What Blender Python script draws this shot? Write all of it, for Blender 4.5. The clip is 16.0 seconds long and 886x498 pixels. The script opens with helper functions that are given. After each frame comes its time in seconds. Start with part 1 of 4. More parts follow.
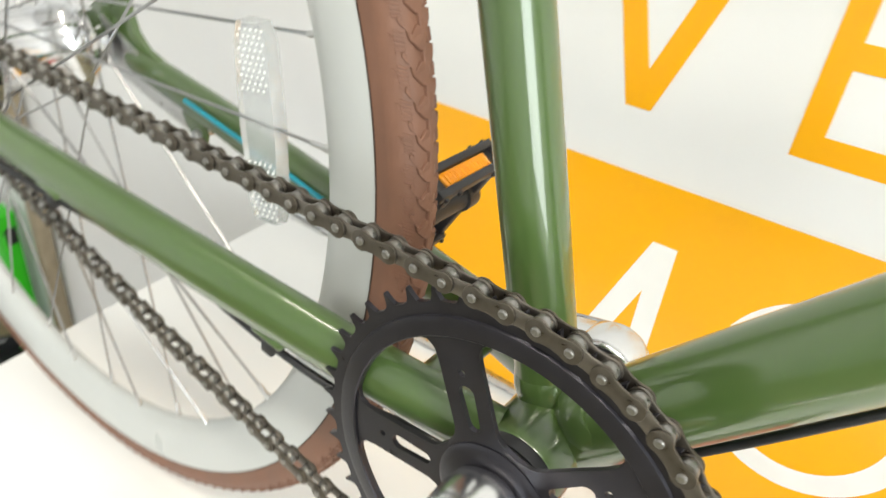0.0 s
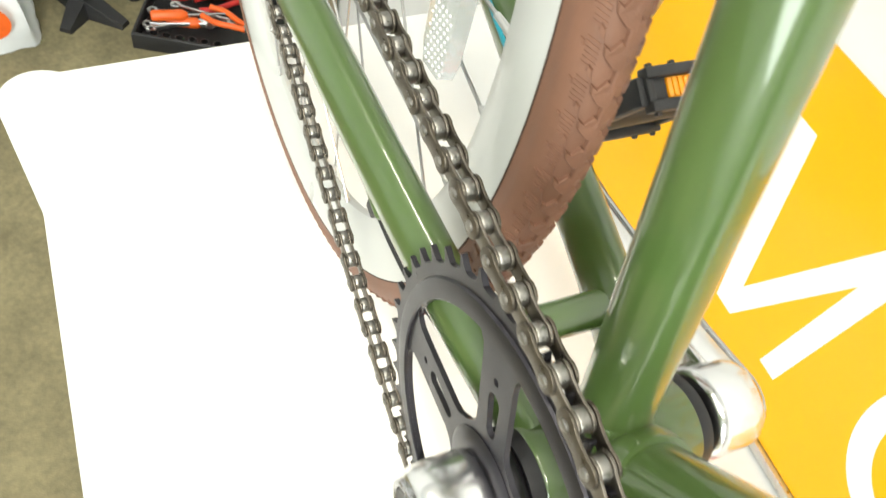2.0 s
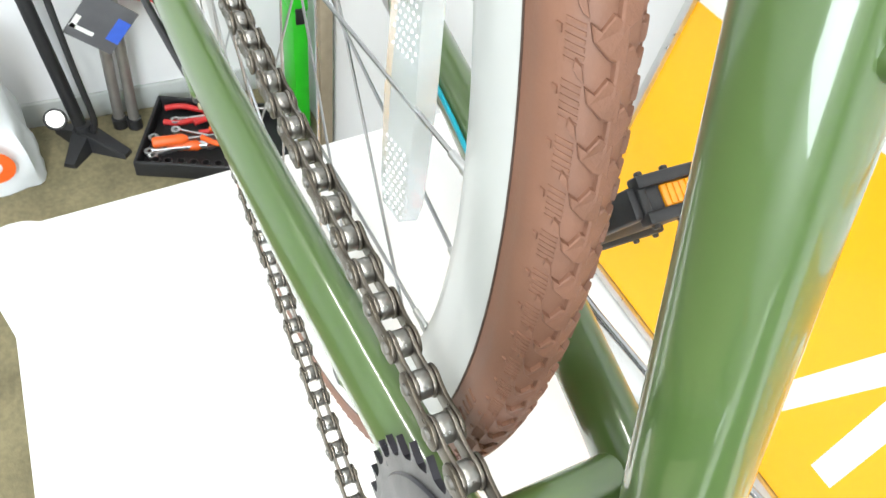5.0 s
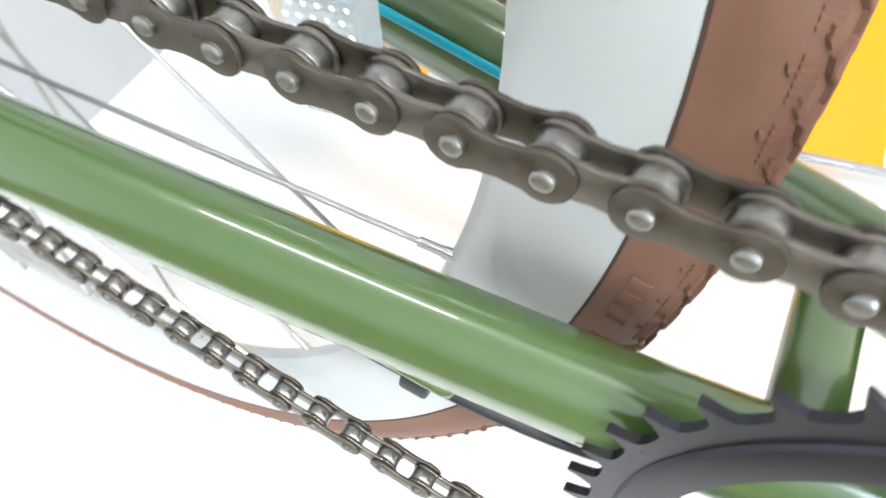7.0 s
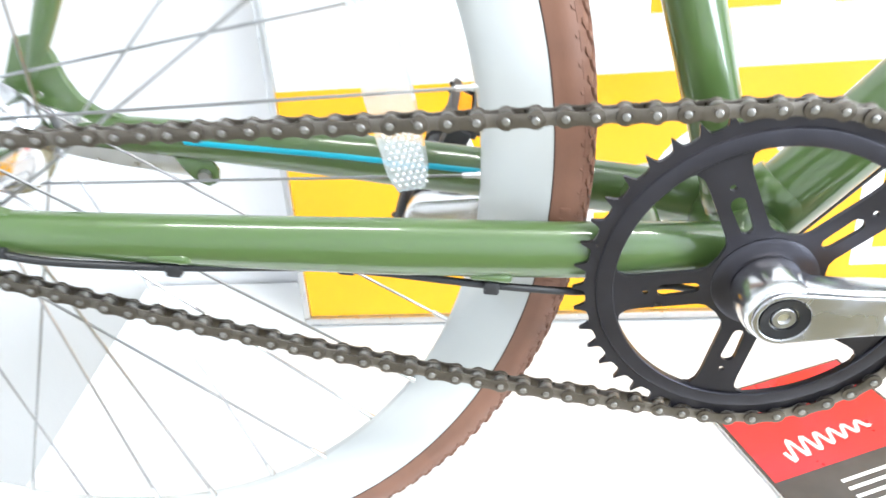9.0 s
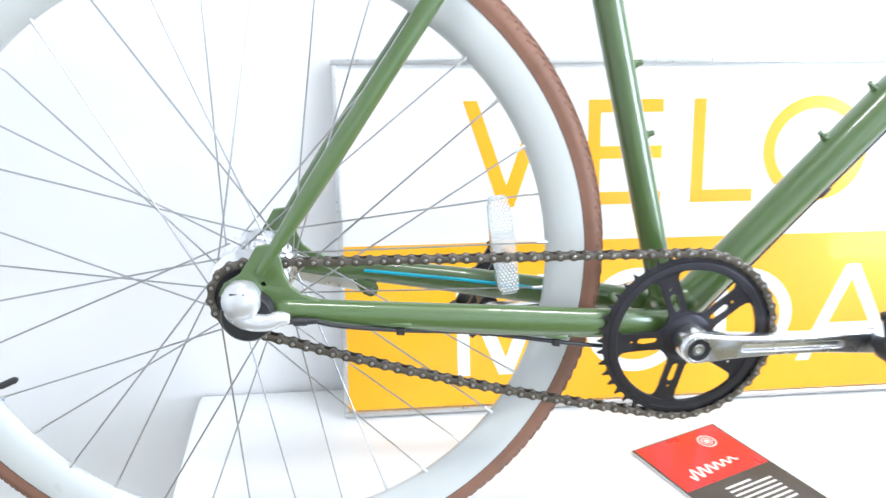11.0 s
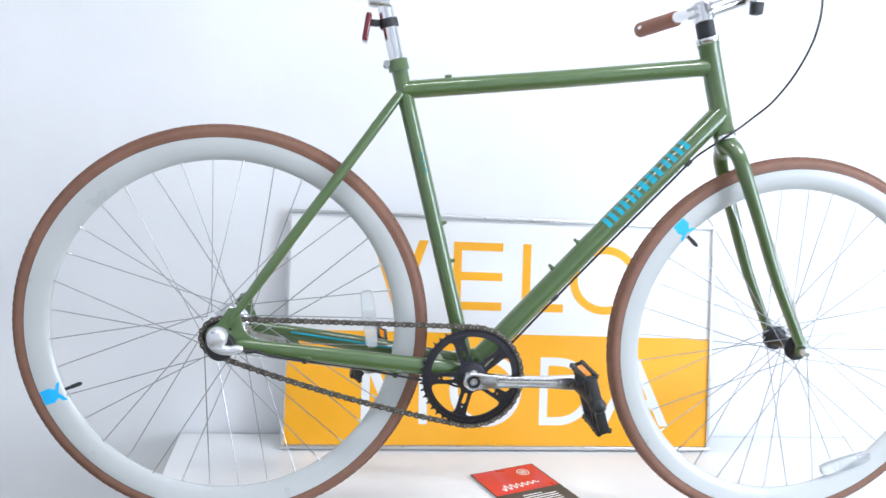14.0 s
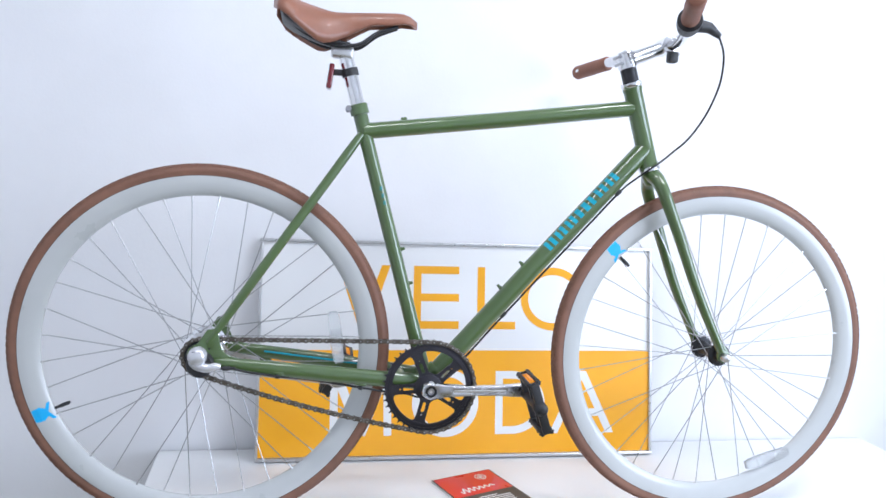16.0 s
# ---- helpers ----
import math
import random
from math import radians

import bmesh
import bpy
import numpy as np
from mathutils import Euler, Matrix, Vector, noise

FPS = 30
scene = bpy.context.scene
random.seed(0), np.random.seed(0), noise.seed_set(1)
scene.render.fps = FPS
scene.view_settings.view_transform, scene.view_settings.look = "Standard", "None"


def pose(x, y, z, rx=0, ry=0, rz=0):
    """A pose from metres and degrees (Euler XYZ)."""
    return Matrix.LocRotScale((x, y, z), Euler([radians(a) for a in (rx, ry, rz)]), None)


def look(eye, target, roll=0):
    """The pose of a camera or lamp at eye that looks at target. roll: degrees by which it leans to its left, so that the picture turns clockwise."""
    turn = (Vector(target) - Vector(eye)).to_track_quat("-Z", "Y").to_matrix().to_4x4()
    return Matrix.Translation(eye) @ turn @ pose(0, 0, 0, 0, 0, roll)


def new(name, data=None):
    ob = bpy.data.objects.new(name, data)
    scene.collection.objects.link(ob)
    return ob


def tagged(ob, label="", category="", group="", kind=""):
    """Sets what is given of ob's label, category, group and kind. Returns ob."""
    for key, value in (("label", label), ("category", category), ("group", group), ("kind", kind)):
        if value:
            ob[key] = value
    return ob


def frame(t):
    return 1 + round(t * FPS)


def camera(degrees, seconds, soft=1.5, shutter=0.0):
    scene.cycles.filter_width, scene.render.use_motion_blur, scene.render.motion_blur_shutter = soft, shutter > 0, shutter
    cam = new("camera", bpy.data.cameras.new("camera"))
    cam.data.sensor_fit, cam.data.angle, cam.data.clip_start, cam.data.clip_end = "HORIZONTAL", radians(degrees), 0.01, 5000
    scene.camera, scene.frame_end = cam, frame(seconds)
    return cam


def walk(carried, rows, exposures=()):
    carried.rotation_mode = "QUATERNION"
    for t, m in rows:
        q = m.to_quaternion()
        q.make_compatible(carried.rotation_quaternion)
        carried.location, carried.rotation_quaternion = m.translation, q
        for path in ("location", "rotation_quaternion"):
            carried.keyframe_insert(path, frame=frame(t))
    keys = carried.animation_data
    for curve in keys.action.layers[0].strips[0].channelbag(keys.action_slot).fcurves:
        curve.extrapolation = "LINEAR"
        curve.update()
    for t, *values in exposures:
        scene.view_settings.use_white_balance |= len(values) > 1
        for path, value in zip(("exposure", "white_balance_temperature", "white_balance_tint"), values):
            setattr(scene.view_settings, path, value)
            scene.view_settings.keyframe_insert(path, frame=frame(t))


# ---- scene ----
cam = camera(63.9, 16.0, shutter=0.5)
PATH = [
    (0, (0.089, -0.224, 0.514), (-0.844, 1.195, -0.543), 6.3),
    (0.5, (0.103, -0.199, 0.544), (-0.866, 0.972, -0.755), 11.3),
    (1, (0.108, -0.161, 0.558), (-0.866, 0.83, -0.88), 13.2),
    (1.5, (0.09, -0.139, 0.547), (-0.92, 0.658, -0.984), 13.7),
    (2, (0.051, -0.138, 0.54), (-0.86, 0.583, -1.088), 19.8),
    (2.5, (0.016, -0.132, 0.533), (-0.861, 0.661, -1.08), 25.1),
    (3, (0.001, -0.127, 0.533), (-0.821, 0.708, -1.088), 28.4),
    (5.5, (0.018, -0.097, 0.523), (-1.13, 0.621, -0.948), 8.1),
    (6, (-0.009, -0.117, 0.487), (-1.067, 0.684, -1.009), 9.9),
    (6.5, (-0.054, -0.118, 0.462), (-0.855, 0.786, -1.132), 4.3),
    (7, (-0.083, -0.112, 0.44), (-0.613, 0.948, -1.171), 1.2),
    (7.5, (-0.087, -0.115, 0.428), (-0.529, 1.035, -1.148), -4.5),
    (8, (-0.084, -0.162, 0.43), (-0.559, 1.18, -0.974), -8.7),
    (8.5, (-0.085, -0.251, 0.452), (-0.434, 1.298, -0.765), -8.0),
    (9, (-0.108, -0.343, 0.491), (-0.318, 1.346, -0.56), -5.5),
    (9.2, (-0.123, -0.376, 0.501), (-0.312, 1.354, -0.484), -4.4),
    (11.3, (-0.304, -0.73, 0.607), (-0.046, 1.162, 0.011), 0.4),
    (11.5, (-0.3, -0.775, 0.613), (-0.013, 1.124, 0.053), 0.5),
    (12, (-0.272, -0.888, 0.632), (-0.012, 1.041, 0.172), -0.0),
    (12.5, (-0.224, -0.998, 0.644), (-0.062, 0.958, 0.261), 0.6),
    (13, (-0.197, -1.095, 0.657), (-0.055, 0.871, 0.316), 1.2),
    (13.5, (-0.19, -1.166, 0.663), (-0.017, 0.803, 0.355), 1.9),
    (14, (-0.186, -1.233, 0.668), (0.038, 0.736, 0.4), 3.0),
    (14.5, (-0.195, -1.307, 0.666), (0.071, 0.663, 0.446), 3.0),
    (15, (-0.187, -1.346, 0.668), (0.101, 0.621, 0.448), 3.0),
    (15.5, (-0.181, -1.369, 0.668), (0.113, 0.599, 0.462), 3.1),
    (16, (-0.183, -1.376, 0.685), (0.127, 0.59, 0.49), 2.3),
]
EXPOSURES = [(0.0, 0.27, 7100, 6), (1.0, 0.50, 7350, 4), (2.0, 0.64, 7300, 3), (3.0, 0.62, 6900, 4), (5.5, 0.80, 6500, 6), (7.0, 0.74, 6250, 8), (8.0, 1.00, 6200, 8), (8.5, 1.08, 6200, 8), (9.0, 1.05, 6150, 8), (12.5, 0.33, 5980, 10), (14.5, 0.05, 5850, 12), (16.0, -0.1, 5750, 14)]
walk(cam, [(t, look(eye, target, roll)) for t, eye, target, roll in PATH], EXPOSURES)

# ---- world and light ----
world = bpy.data.worlds.new("world")
scene.world = world
world.use_nodes = True
wn = world.node_tree.nodes
sky = wn.new("ShaderNodeTexSky")
sky.sky_type, sky.sun_disc = "NISHITA", False
sky.sun_elevation, sky.sun_rotation = radians(40), radians(200)
world.node_tree.links.new(sky.outputs[0], wn["Background"].inputs[0])
wn["Background"].inputs[1].default_value = 0.1


def area_lamp(name, m, sx, sy, watts, colour):
    data = bpy.data.lights.new(name, "AREA")
    data.shape, data.size, data.size_y, data.energy, data.color = "RECTANGLE", sx, sy, watts, colour
    ob = new(name, data)
    ob.matrix_world = m
    return ob


# ---- materials ----
def mat(name, colour, rough=0.5, metal=0.0, vary=0.12, scale=40.0, bump=0.0, bump_scale=300.0, coat=0.0, rough_vary=0.1, spread=None, transmission=0.0):
    """A principled material with tone varying at two scales, uneven gloss and a fine relief."""
    m = bpy.data.materials.new(name)
    m.use_nodes = True
    nt = m.node_tree
    n, l = nt.nodes, nt.links
    p = n["Principled BSDF"]
    co = n.new("ShaderNodeTexCoord")
    big = n.new("ShaderNodeTexNoise")
    big.inputs["Scale"].default_value, big.inputs["Detail"].default_value = scale * 0.12, 3
    small = n.new("ShaderNodeTexNoise")
    small.inputs["Scale"].default_value, small.inputs["Detail"].default_value = scale, 6
    l.new(co.outputs["Object"], big.inputs["Vector"]), l.new(co.outputs["Object"], small.inputs["Vector"])
    mix = n.new("ShaderNodeMath")
    mix.operation = "ADD"
    l.new(big.outputs["Fac"], mix.inputs[0]), l.new(small.outputs["Fac"], mix.inputs[1])
    ramp = n.new("ShaderNodeMapRange")
    ramp.inputs["From Min"].default_value, ramp.inputs["From Max"].default_value = 0.7, 1.3
    l.new(mix.outputs[0], ramp.inputs["Value"])
    cm = n.new("ShaderNodeMix")
    cm.data_type = "RGBA"
    dark = [c * (1 - vary) for c in colour]
    light = spread or [min(1, c * (1 + vary)) for c in colour]
    cm.inputs["A"].default_value, cm.inputs["B"].default_value = (*dark, 1), (*light, 1)
    l.new(ramp.outputs[0], cm.inputs["Factor"])
    l.new(cm.outputs["Result"], p.inputs["Base Color"])
    rr = n.new("ShaderNodeMapRange")
    rr.inputs["From Min"].default_value, rr.inputs["From Max"].default_value = 0.3, 0.7
    rr.inputs["To Min"].default_value, rr.inputs["To Max"].default_value = max(0.02, rough * (1 - rough_vary)), min(1, rough * (1 + rough_vary))
    l.new(small.outputs["Fac"], rr.inputs["Value"])
    l.new(rr.outputs[0], p.inputs["Roughness"])
    p.inputs["Metallic"].default_value = metal
    p.inputs["Coat Weight"].default_value = coat
    p.inputs["Coat Roughness"].default_value = 0.04
    p.inputs["Transmission Weight"].default_value = transmission
    if bump:
        fine = n.new("ShaderNodeTexNoise")
        fine.inputs["Scale"].default_value, fine.inputs["Detail"].default_value = bump_scale, 4
        l.new(co.outputs["Object"], fine.inputs["Vector"])
        b = n.new("ShaderNodeBump")
        b.inputs["Strength"].default_value, b.inputs["Distance"].default_value = bump, 0.001
        l.new(fine.outputs["Fac"], b.inputs["Height"])
        l.new(b.outputs[0], p.inputs["Normal"])
    return m


GREEN = mat("green_enamel", (0.063, 0.110, 0.030), 0.28, 0, 0.04, 25, coat=0.9, rough_vary=0.02)
BEAD = mat("dark_bead_rubber", (0.055, 0.030, 0.022), 0.7, 0, 0.15, 60)
BROWN = mat("brown_rubber", (0.188, 0.089, 0.056), 0.6, 0, 0.14, 60, bump=0.12, bump_scale=900)
TREAD = mat("brown_tread_rubber", (0.178, 0.083, 0.052), 0.66, 0, 0.18, 80, bump=0.2, bump_scale=1200)
RIMWHITE = mat("white_rim_paint", (0.47, 0.48, 0.47), 0.30, 0, 0.03, 15, coat=0.3)
CHAIN = mat("oiled_chain_steel", (0.118, 0.102, 0.084), 0.38, 0.85, 0.22, 300, bump=0.06, bump_scale=2500, rough_vary=0.35)
CHAIN_IN = mat("worn_chain_steel", (0.19, 0.17, 0.148), 0.38, 0.9, 0.2, 300, bump=0.06, bump_scale=2500, rough_vary=0.35)
PIN = mat("bright_pin_steel", (0.29, 0.28, 0.265), 0.36, 0.95, 0.2, 600, rough_vary=0.3)
BLACK = mat("black_anodised_alloy", (0.016, 0.016, 0.019), 0.38, 0.2, 0.25, 120, bump=0.12, bump_scale=2200, rough_vary=0.25)
RINGBLACK = mat("satin_black_chainring", (0.046, 0.044, 0.053), 0.32, 0.75, 0.12, 60, bump=0.06, bump_scale=2200, rough_vary=0.15)
CRANKALLOY = mat("worn_polished_alloy", (0.74, 0.74, 0.74), 0.22, 1.0, 0.04, 30, rough_vary=0.1)
BLACKPLASTIC = mat("black_plastic", (0.018, 0.018, 0.020), 0.48, 0, 0.25, 120, bump=0.15, bump_scale=1500)
CHROME = mat("polished_alloy", (0.72, 0.72, 0.73), 0.13, 1.0, 0.05, 60, rough_vary=0.3)
STEEL = mat("spoke_steel", (0.40, 0.40, 0.41), 0.3, 1.0, 0.05, 40)
ALLOY = mat("satin_alloy", (0.62, 0.62, 0.62), 0.32, 1.0, 0.06, 120, rough_vary=0.2)
WALLWHITE = mat("white_wall_paint", (0.80, 0.80, 0.81), 0.85, 0, 0.025, 9, bump=0.25, bump_scale=140)
SHEET = mat("white_table_sheet", (0.84, 0.84, 0.83), 0.6, 0, 0.015, 12, bump=0.06, bump_scale=200)
ORANGE = mat("orange_poster_ink", (0.94, 0.43, 0.003), 0.35, 0, 0.03, 8, coat=0.15)
PAPER = mat("white_poster_paper", (0.83, 0.83, 0.82), 0.4, 0, 0.015, 8, coat=0.15)
CARPET = mat("khaki_carpet", (0.215, 0.185, 0.105), 0.95, 0, 0.28, 90, bump=1.0, bump_scale=420)
TEAL = mat("teal_decal", (0.003, 0.34, 0.46), 0.5, 0, 0.06, 40, coat=0.1)
BADGE = mat("dark_teal_badge", (0.010, 0.14, 0.12), 0.5, 0, 0.06, 40)
BLUE = mat("sky_blue_tape", (0.02, 0.40, 0.78), 0.45, 0, 0.08, 60)
RED = mat("red_gloss_print", (0.72, 0.02, 0.03), 0.3, 0, 0.05, 20, coat=0.3)
DARKPRINT = mat("dark_grey_print", (0.06, 0.055, 0.05), 0.45, 0, 0.2, 60)
INK = mat("white_ink", (0.82, 0.82, 0.80), 0.45, 0, 0.03, 40)


# ---- building helpers ----
def thing(name, label, category, at=(0, 0, 0), group=""):
    ob = new(name)
    ob.empty_display_size = 0.05
    ob.location = at
    return tagged(ob, label, category, group)


def mesh_of(name, bm, material, smooth=45.0):
    me = bpy.data.meshes.new(name)
    bmesh.ops.recalc_face_normals(bm, faces=bm.faces)
    bm.to_mesh(me)
    bm.free()
    me.materials.append(material)
    if smooth:
        me.shade_smooth()
        me.set_sharp_from_angle(angle=radians(smooth))
    return me


def under(ob, parent):
    ob.parent = parent
    base, up = Matrix(), parent
    while up:
        base, up = up.matrix_parent_inverse @ up.matrix_basis @ base, up.parent
    ob.matrix_parent_inverse = base.inverted()
    return ob


def part(name, bm, material, parent=None, label="", smooth=45.0):
    """One bmesh, in world metres, as ONE mesh object under a thing or a part."""
    ob = new(name, mesh_of(name, bm, material, smooth))
    if parent:
        under(ob, parent)
    return tagged(ob, label)


def shared(name, me, m, parent, label=""):
    """An object of its own on a shared mesh, at the world pose m."""
    ob = new(name, me)
    ob.matrix_basis = m
    under(ob, parent)
    return tagged(ob, label)


def frames_along(pts, up=None):
    pts = [Vector(p) for p in pts]
    out, n = [], None
    for i, p in enumerate(pts):
        t = (pts[min(i + 1, len(pts) - 1)] - pts[max(i - 1, 0)]).normalized()
        if n is None:
            n = Vector(up) if up else (Vector((0, 1, 0)) if abs(t.y) < 0.9 else Vector((1, 0, 0)))
        n = (n - t * n.dot(t)).normalized()
        out.append((p, t, n, t.cross(n)))
    return out


def tube(pts, radii, sides=20, bm=None, flat=1.0, up=None, caps=True, closed=False):
    """A round (or flattened) tube along points."""
    bm = bm or bmesh.new()
    flats = flat if hasattr(flat, "__len__") else [flat] * len(pts)
    if not hasattr(radii, "__len__"):
        radii = [radii] * len(pts)
    rings = []
    for (p, t, n, b), r, f in zip(frames_along(pts, up), radii, flats):
        rings.append([bm.verts.new(p + n * (r * f * math.cos(2 * math.pi * k / sides)) + b * (r * math.sin(2 * math.pi * k / sides))) for k in range(sides)])
    pairs = list(zip(rings, rings[1:])) + ([(rings[-1], rings[0])] if closed else [])
    for a, c in pairs:
        for k in range(sides):
            bm.faces.new((a[k], a[(k + 1) % sides], c[(k + 1) % sides], c[k]))
    if caps and not closed:
        bm.faces.new(rings[0][::-1]), bm.faces.new(rings[-1])
    return bm


def smooth_path(pts, n=8):
    """Points along a Catmull-Rom curve through the given ones."""
    p = [Vector(q) for q in pts]
    p = [2 * p[0] - p[1]] + p + [2 * p[-1] - p[-2]]
    out = []
    for i in range(1, len(p) - 2):
        for k in range(n):
            u = k / n
            a, b, c, d = p[i - 1], p[i], p[i + 1], p[i + 2]
            out.append(0.5 * (2 * b + (c - a) * u + (2 * a - 5 * b + 4 * c - d) * u * u + (3 * b - a - 3 * c + d) * u ** 3))
    return out + [p[-2]]


def lathe(profile, centre, axis="y", seg=64, bm=None, closed=False, a0=0.0):
    """A profile of (radius, along the axis) turned about an axis through centre."""
    bm = bm or bmesh.new()
    c = Vector(centre)
    rows = []
    for k in range(seg):
        a = a0 + 2 * math.pi * k / seg
        row = []
        for r, h in profile:
            u, v = r * math.cos(a), r * math.sin(a)
            row.append(bm.verts.new(c + (Vector((u, h, v)) if axis == "y" else Vector((u, v, h)) if axis == "z" else Vector((h, u, v)))))
        rows.append(row)
    n = len(profile)
    for k in range(seg):
        a, b = rows[k], rows[(k + 1) % seg]
        for j in range(n if closed else n - 1):
            q = (a[j], a[(j + 1) % n], b[(j + 1) % n], b[j])
            bm.faces.new(q)
    if not closed:
        bm.faces.new([r[0] for r in rows]), bm.faces.new([r[-1] for r in rows][::-1])
    return bm


def box(size, m=None, bevel=0.0, bm=None, segments=2):
    bm2 = bmesh.new()
    bmesh.ops.create_cube(bm2, size=1.0)
    bmesh.ops.scale(bm2, vec=size, verts=bm2.verts)
    if bevel:
        bmesh.ops.bevel(bm2, geom=bm2.edges[:], offset=bevel, segments=segments, affect="EDGES", profile=0.5)
    if m is not None:
        bmesh.ops.transform(bm2, matrix=m, verts=bm2.verts)
    if bm is None:
        return bm2
    me = bpy.data.meshes.new("join")
    bm2.to_mesh(me)
    bm2.free()
    bm.from_mesh(me)
    bpy.data.meshes.remove(me)
    return bm


def extrude_outline(outline, y0, y1, m=None, bevel=0.0, holes=()):
    """A plate: an outline in (x, z), from y0 to y1, with holes cut through."""
    bm = bmesh.new()
    loops = [outline, *holes]
    edges = []
    for lp in loops:
        vs = [bm.verts.new((x, y0, z)) for x, z in lp]
        edges += [bm.edges.new((vs[i], vs[(i + 1) % len(vs)])) for i in range(len(vs))]
    bmesh.ops.triangle_fill(bm, edges=edges, use_beauty=True)
    faces = bm.faces[:]
    got = bmesh.ops.extrude_face_region(bm, geom=faces)
    vs = [g for g in got["geom"] if isinstance(g, bmesh.types.BMVert)]
    bmesh.ops.translate(bm, vec=(0, y1 - y0, 0), verts=vs)
    bmesh.ops.recalc_face_normals(bm, faces=bm.faces)
    if bevel:
        es = [e for e in bm.edges if len(e.link_faces) == 2 and e.calc_face_angle(0) > 1.0]
        bmesh.ops.bevel(bm, geom=es, offset=bevel, segments=2, affect="EDGES", profile=0.5)
    if m is not None:
        bmesh.ops.transform(bm, matrix=m, verts=bm.verts)
    return bm


def circle_pts(cx, cz, r, n=24, a0=0.0):
    return [(cx + r * math.cos(a0 + 2 * math.pi * k / n), cz + r * math.sin(a0 + 2 * math.pi * k / n)) for k in range(n)]


# ---- the room ----
FLOOR, WALL_Y, WALL_X, EAST, SOUTH, TOP = -0.74, 0.385, -1.665, 2.3, -3.2, 1.95


def slab(name, lo, hi, material, label="", bevel=0.0):
    size = [b - a for a, b in zip(lo, hi)]
    ob = part(name, box(size, Matrix.Translation([(a + b) / 2 for a, b in zip(lo, hi)]), bevel), material, None, label)
    ob["kind"] = "structure"
    return ob


slab("floor", (WALL_X - 0.1, SOUTH - 0.1, FLOOR - 0.1), (EAST + 0.1, WALL_Y + 0.1, FLOOR), CARPET, "khaki cut-pile carpet floor, slightly worn")
slab("wall_north", (WALL_X - 0.1, WALL_Y, FLOOR), (EAST + 0.1, WALL_Y + 0.1, TOP), WALLWHITE, "plain white painted wall behind the bicycle")
slab("wall_west", (WALL_X - 0.1, SOUTH, FLOOR), (WALL_X, WALL_Y, TOP), WALLWHITE, "white painted wall at the end of the table")
slab("ceiling", (WALL_X - 0.1, SOUTH - 0.1, TOP), (EAST + 0.1, WALL_Y + 0.1, TOP + 0.1), WALLWHITE, "white painted ceiling")
slab("wall_south", (WALL_X - 0.1, SOUTH - 0.1, FLOOR), (EAST + 0.1, SOUTH, TOP), WALLWHITE, "white painted wall")
# east wall with a wide window (y from, y to, z from, z to)
WIN = (-2.5, -0.75, 0.0, 1.6)
slab("wall_east_low", (EAST, SOUTH, FLOOR), (EAST + 0.1, WALL_Y, WIN[2]), WALLWHITE, "white wall below the window")
slab("wall_east_high", (EAST, SOUTH, WIN[3]), (EAST + 0.1, WALL_Y, TOP), WALLWHITE, "white wall above the window")
slab("wall_east_south", (EAST, SOUTH, WIN[2]), (EAST + 0.1, WIN[0], WIN[3]), WALLWHITE, "white wall beside the window")
slab("wall_east_north", (EAST, WIN[1], WIN[2]), (EAST + 0.1, WALL_Y, WIN[3]), WALLWHITE, "white wall beside the window")
base = part("baseboard", box((0.012, WALL_Y - SOUTH - 0.01, 0.07), Matrix.Translation((WALL_X + 0.006, (WALL_Y + SOUTH) / 2, FLOOR + 0.035)), 0.003), mat("grey_baseboard", (0.52, 0.54, 0.53), 0.5, 0, 0.05, 30), None, "pale grey baseboard along the end wall")
base["kind"] = "structure"

# window light and ceiling tubes
area_lamp("window_light", look((EAST - 0.02, (WIN[0] + WIN[1]) / 2, 0.8), (0, (WIN[0] + WIN[1]) / 2, 0.8)), 1.65, 1.5, 72, (0.84, 0.92, 1.0))
CEILING_LIGHTS = [(-0.30, -0.70), (0.95, -0.70)]
for (lx, ly), watts in zip(CEILING_LIGHTS, (10, 18)):
    area_lamp("ceiling_lamp", look((lx, ly, TOP - 0.06), (lx, ly, 0), 0), 0.75, 0.12, watts, (1.0, 0.97, 0.92))


# ---- table with a white sheet ----
def table():
    t = thing("display_table", "white sheet-covered display table under the bicycle", "table", (0.2, 0.0, FLOOR))
    bm = bmesh.new()
    quad = [(-0.540, -0.223), (1.32, -0.223), (1.32, WALL_Y - 0.004), (-0.588, WALL_Y - 0.004)]
    top = [bm.verts.new((x, y, 0)) for x, y in quad]
    low = [bm.verts.new((x, y, -0.03)) for x, y in quad]
    bm.faces.new(top), bm.faces.new(low[::-1])
    for i in range(4):
        bm.faces.new((top[i], low[i], low[(i + 1) % 4], top[(i + 1) % 4]))
    bmesh.ops.recalc_face_normals(bm, faces=bm.faces)
    bmesh.ops.bevel(bm, geom=bm.edges[:], offset=0.004, segments=2, affect="EDGES")
    part("tabletop", bm, SHEET, t)
    for x, y in ((-0.512, -0.212), (-0.545, 0.335), (1.28, -0.205), (1.28, 0.335)):
        part("leg", lathe([(0.036, FLOOR), (0.038, FLOOR + 0.004), (0.038, -0.010), (0.036, -0.0035), (0.030, -0.0015)], (x, y, 0), "z", 40), SHEET, t, "round white table leg")
    return t


table()


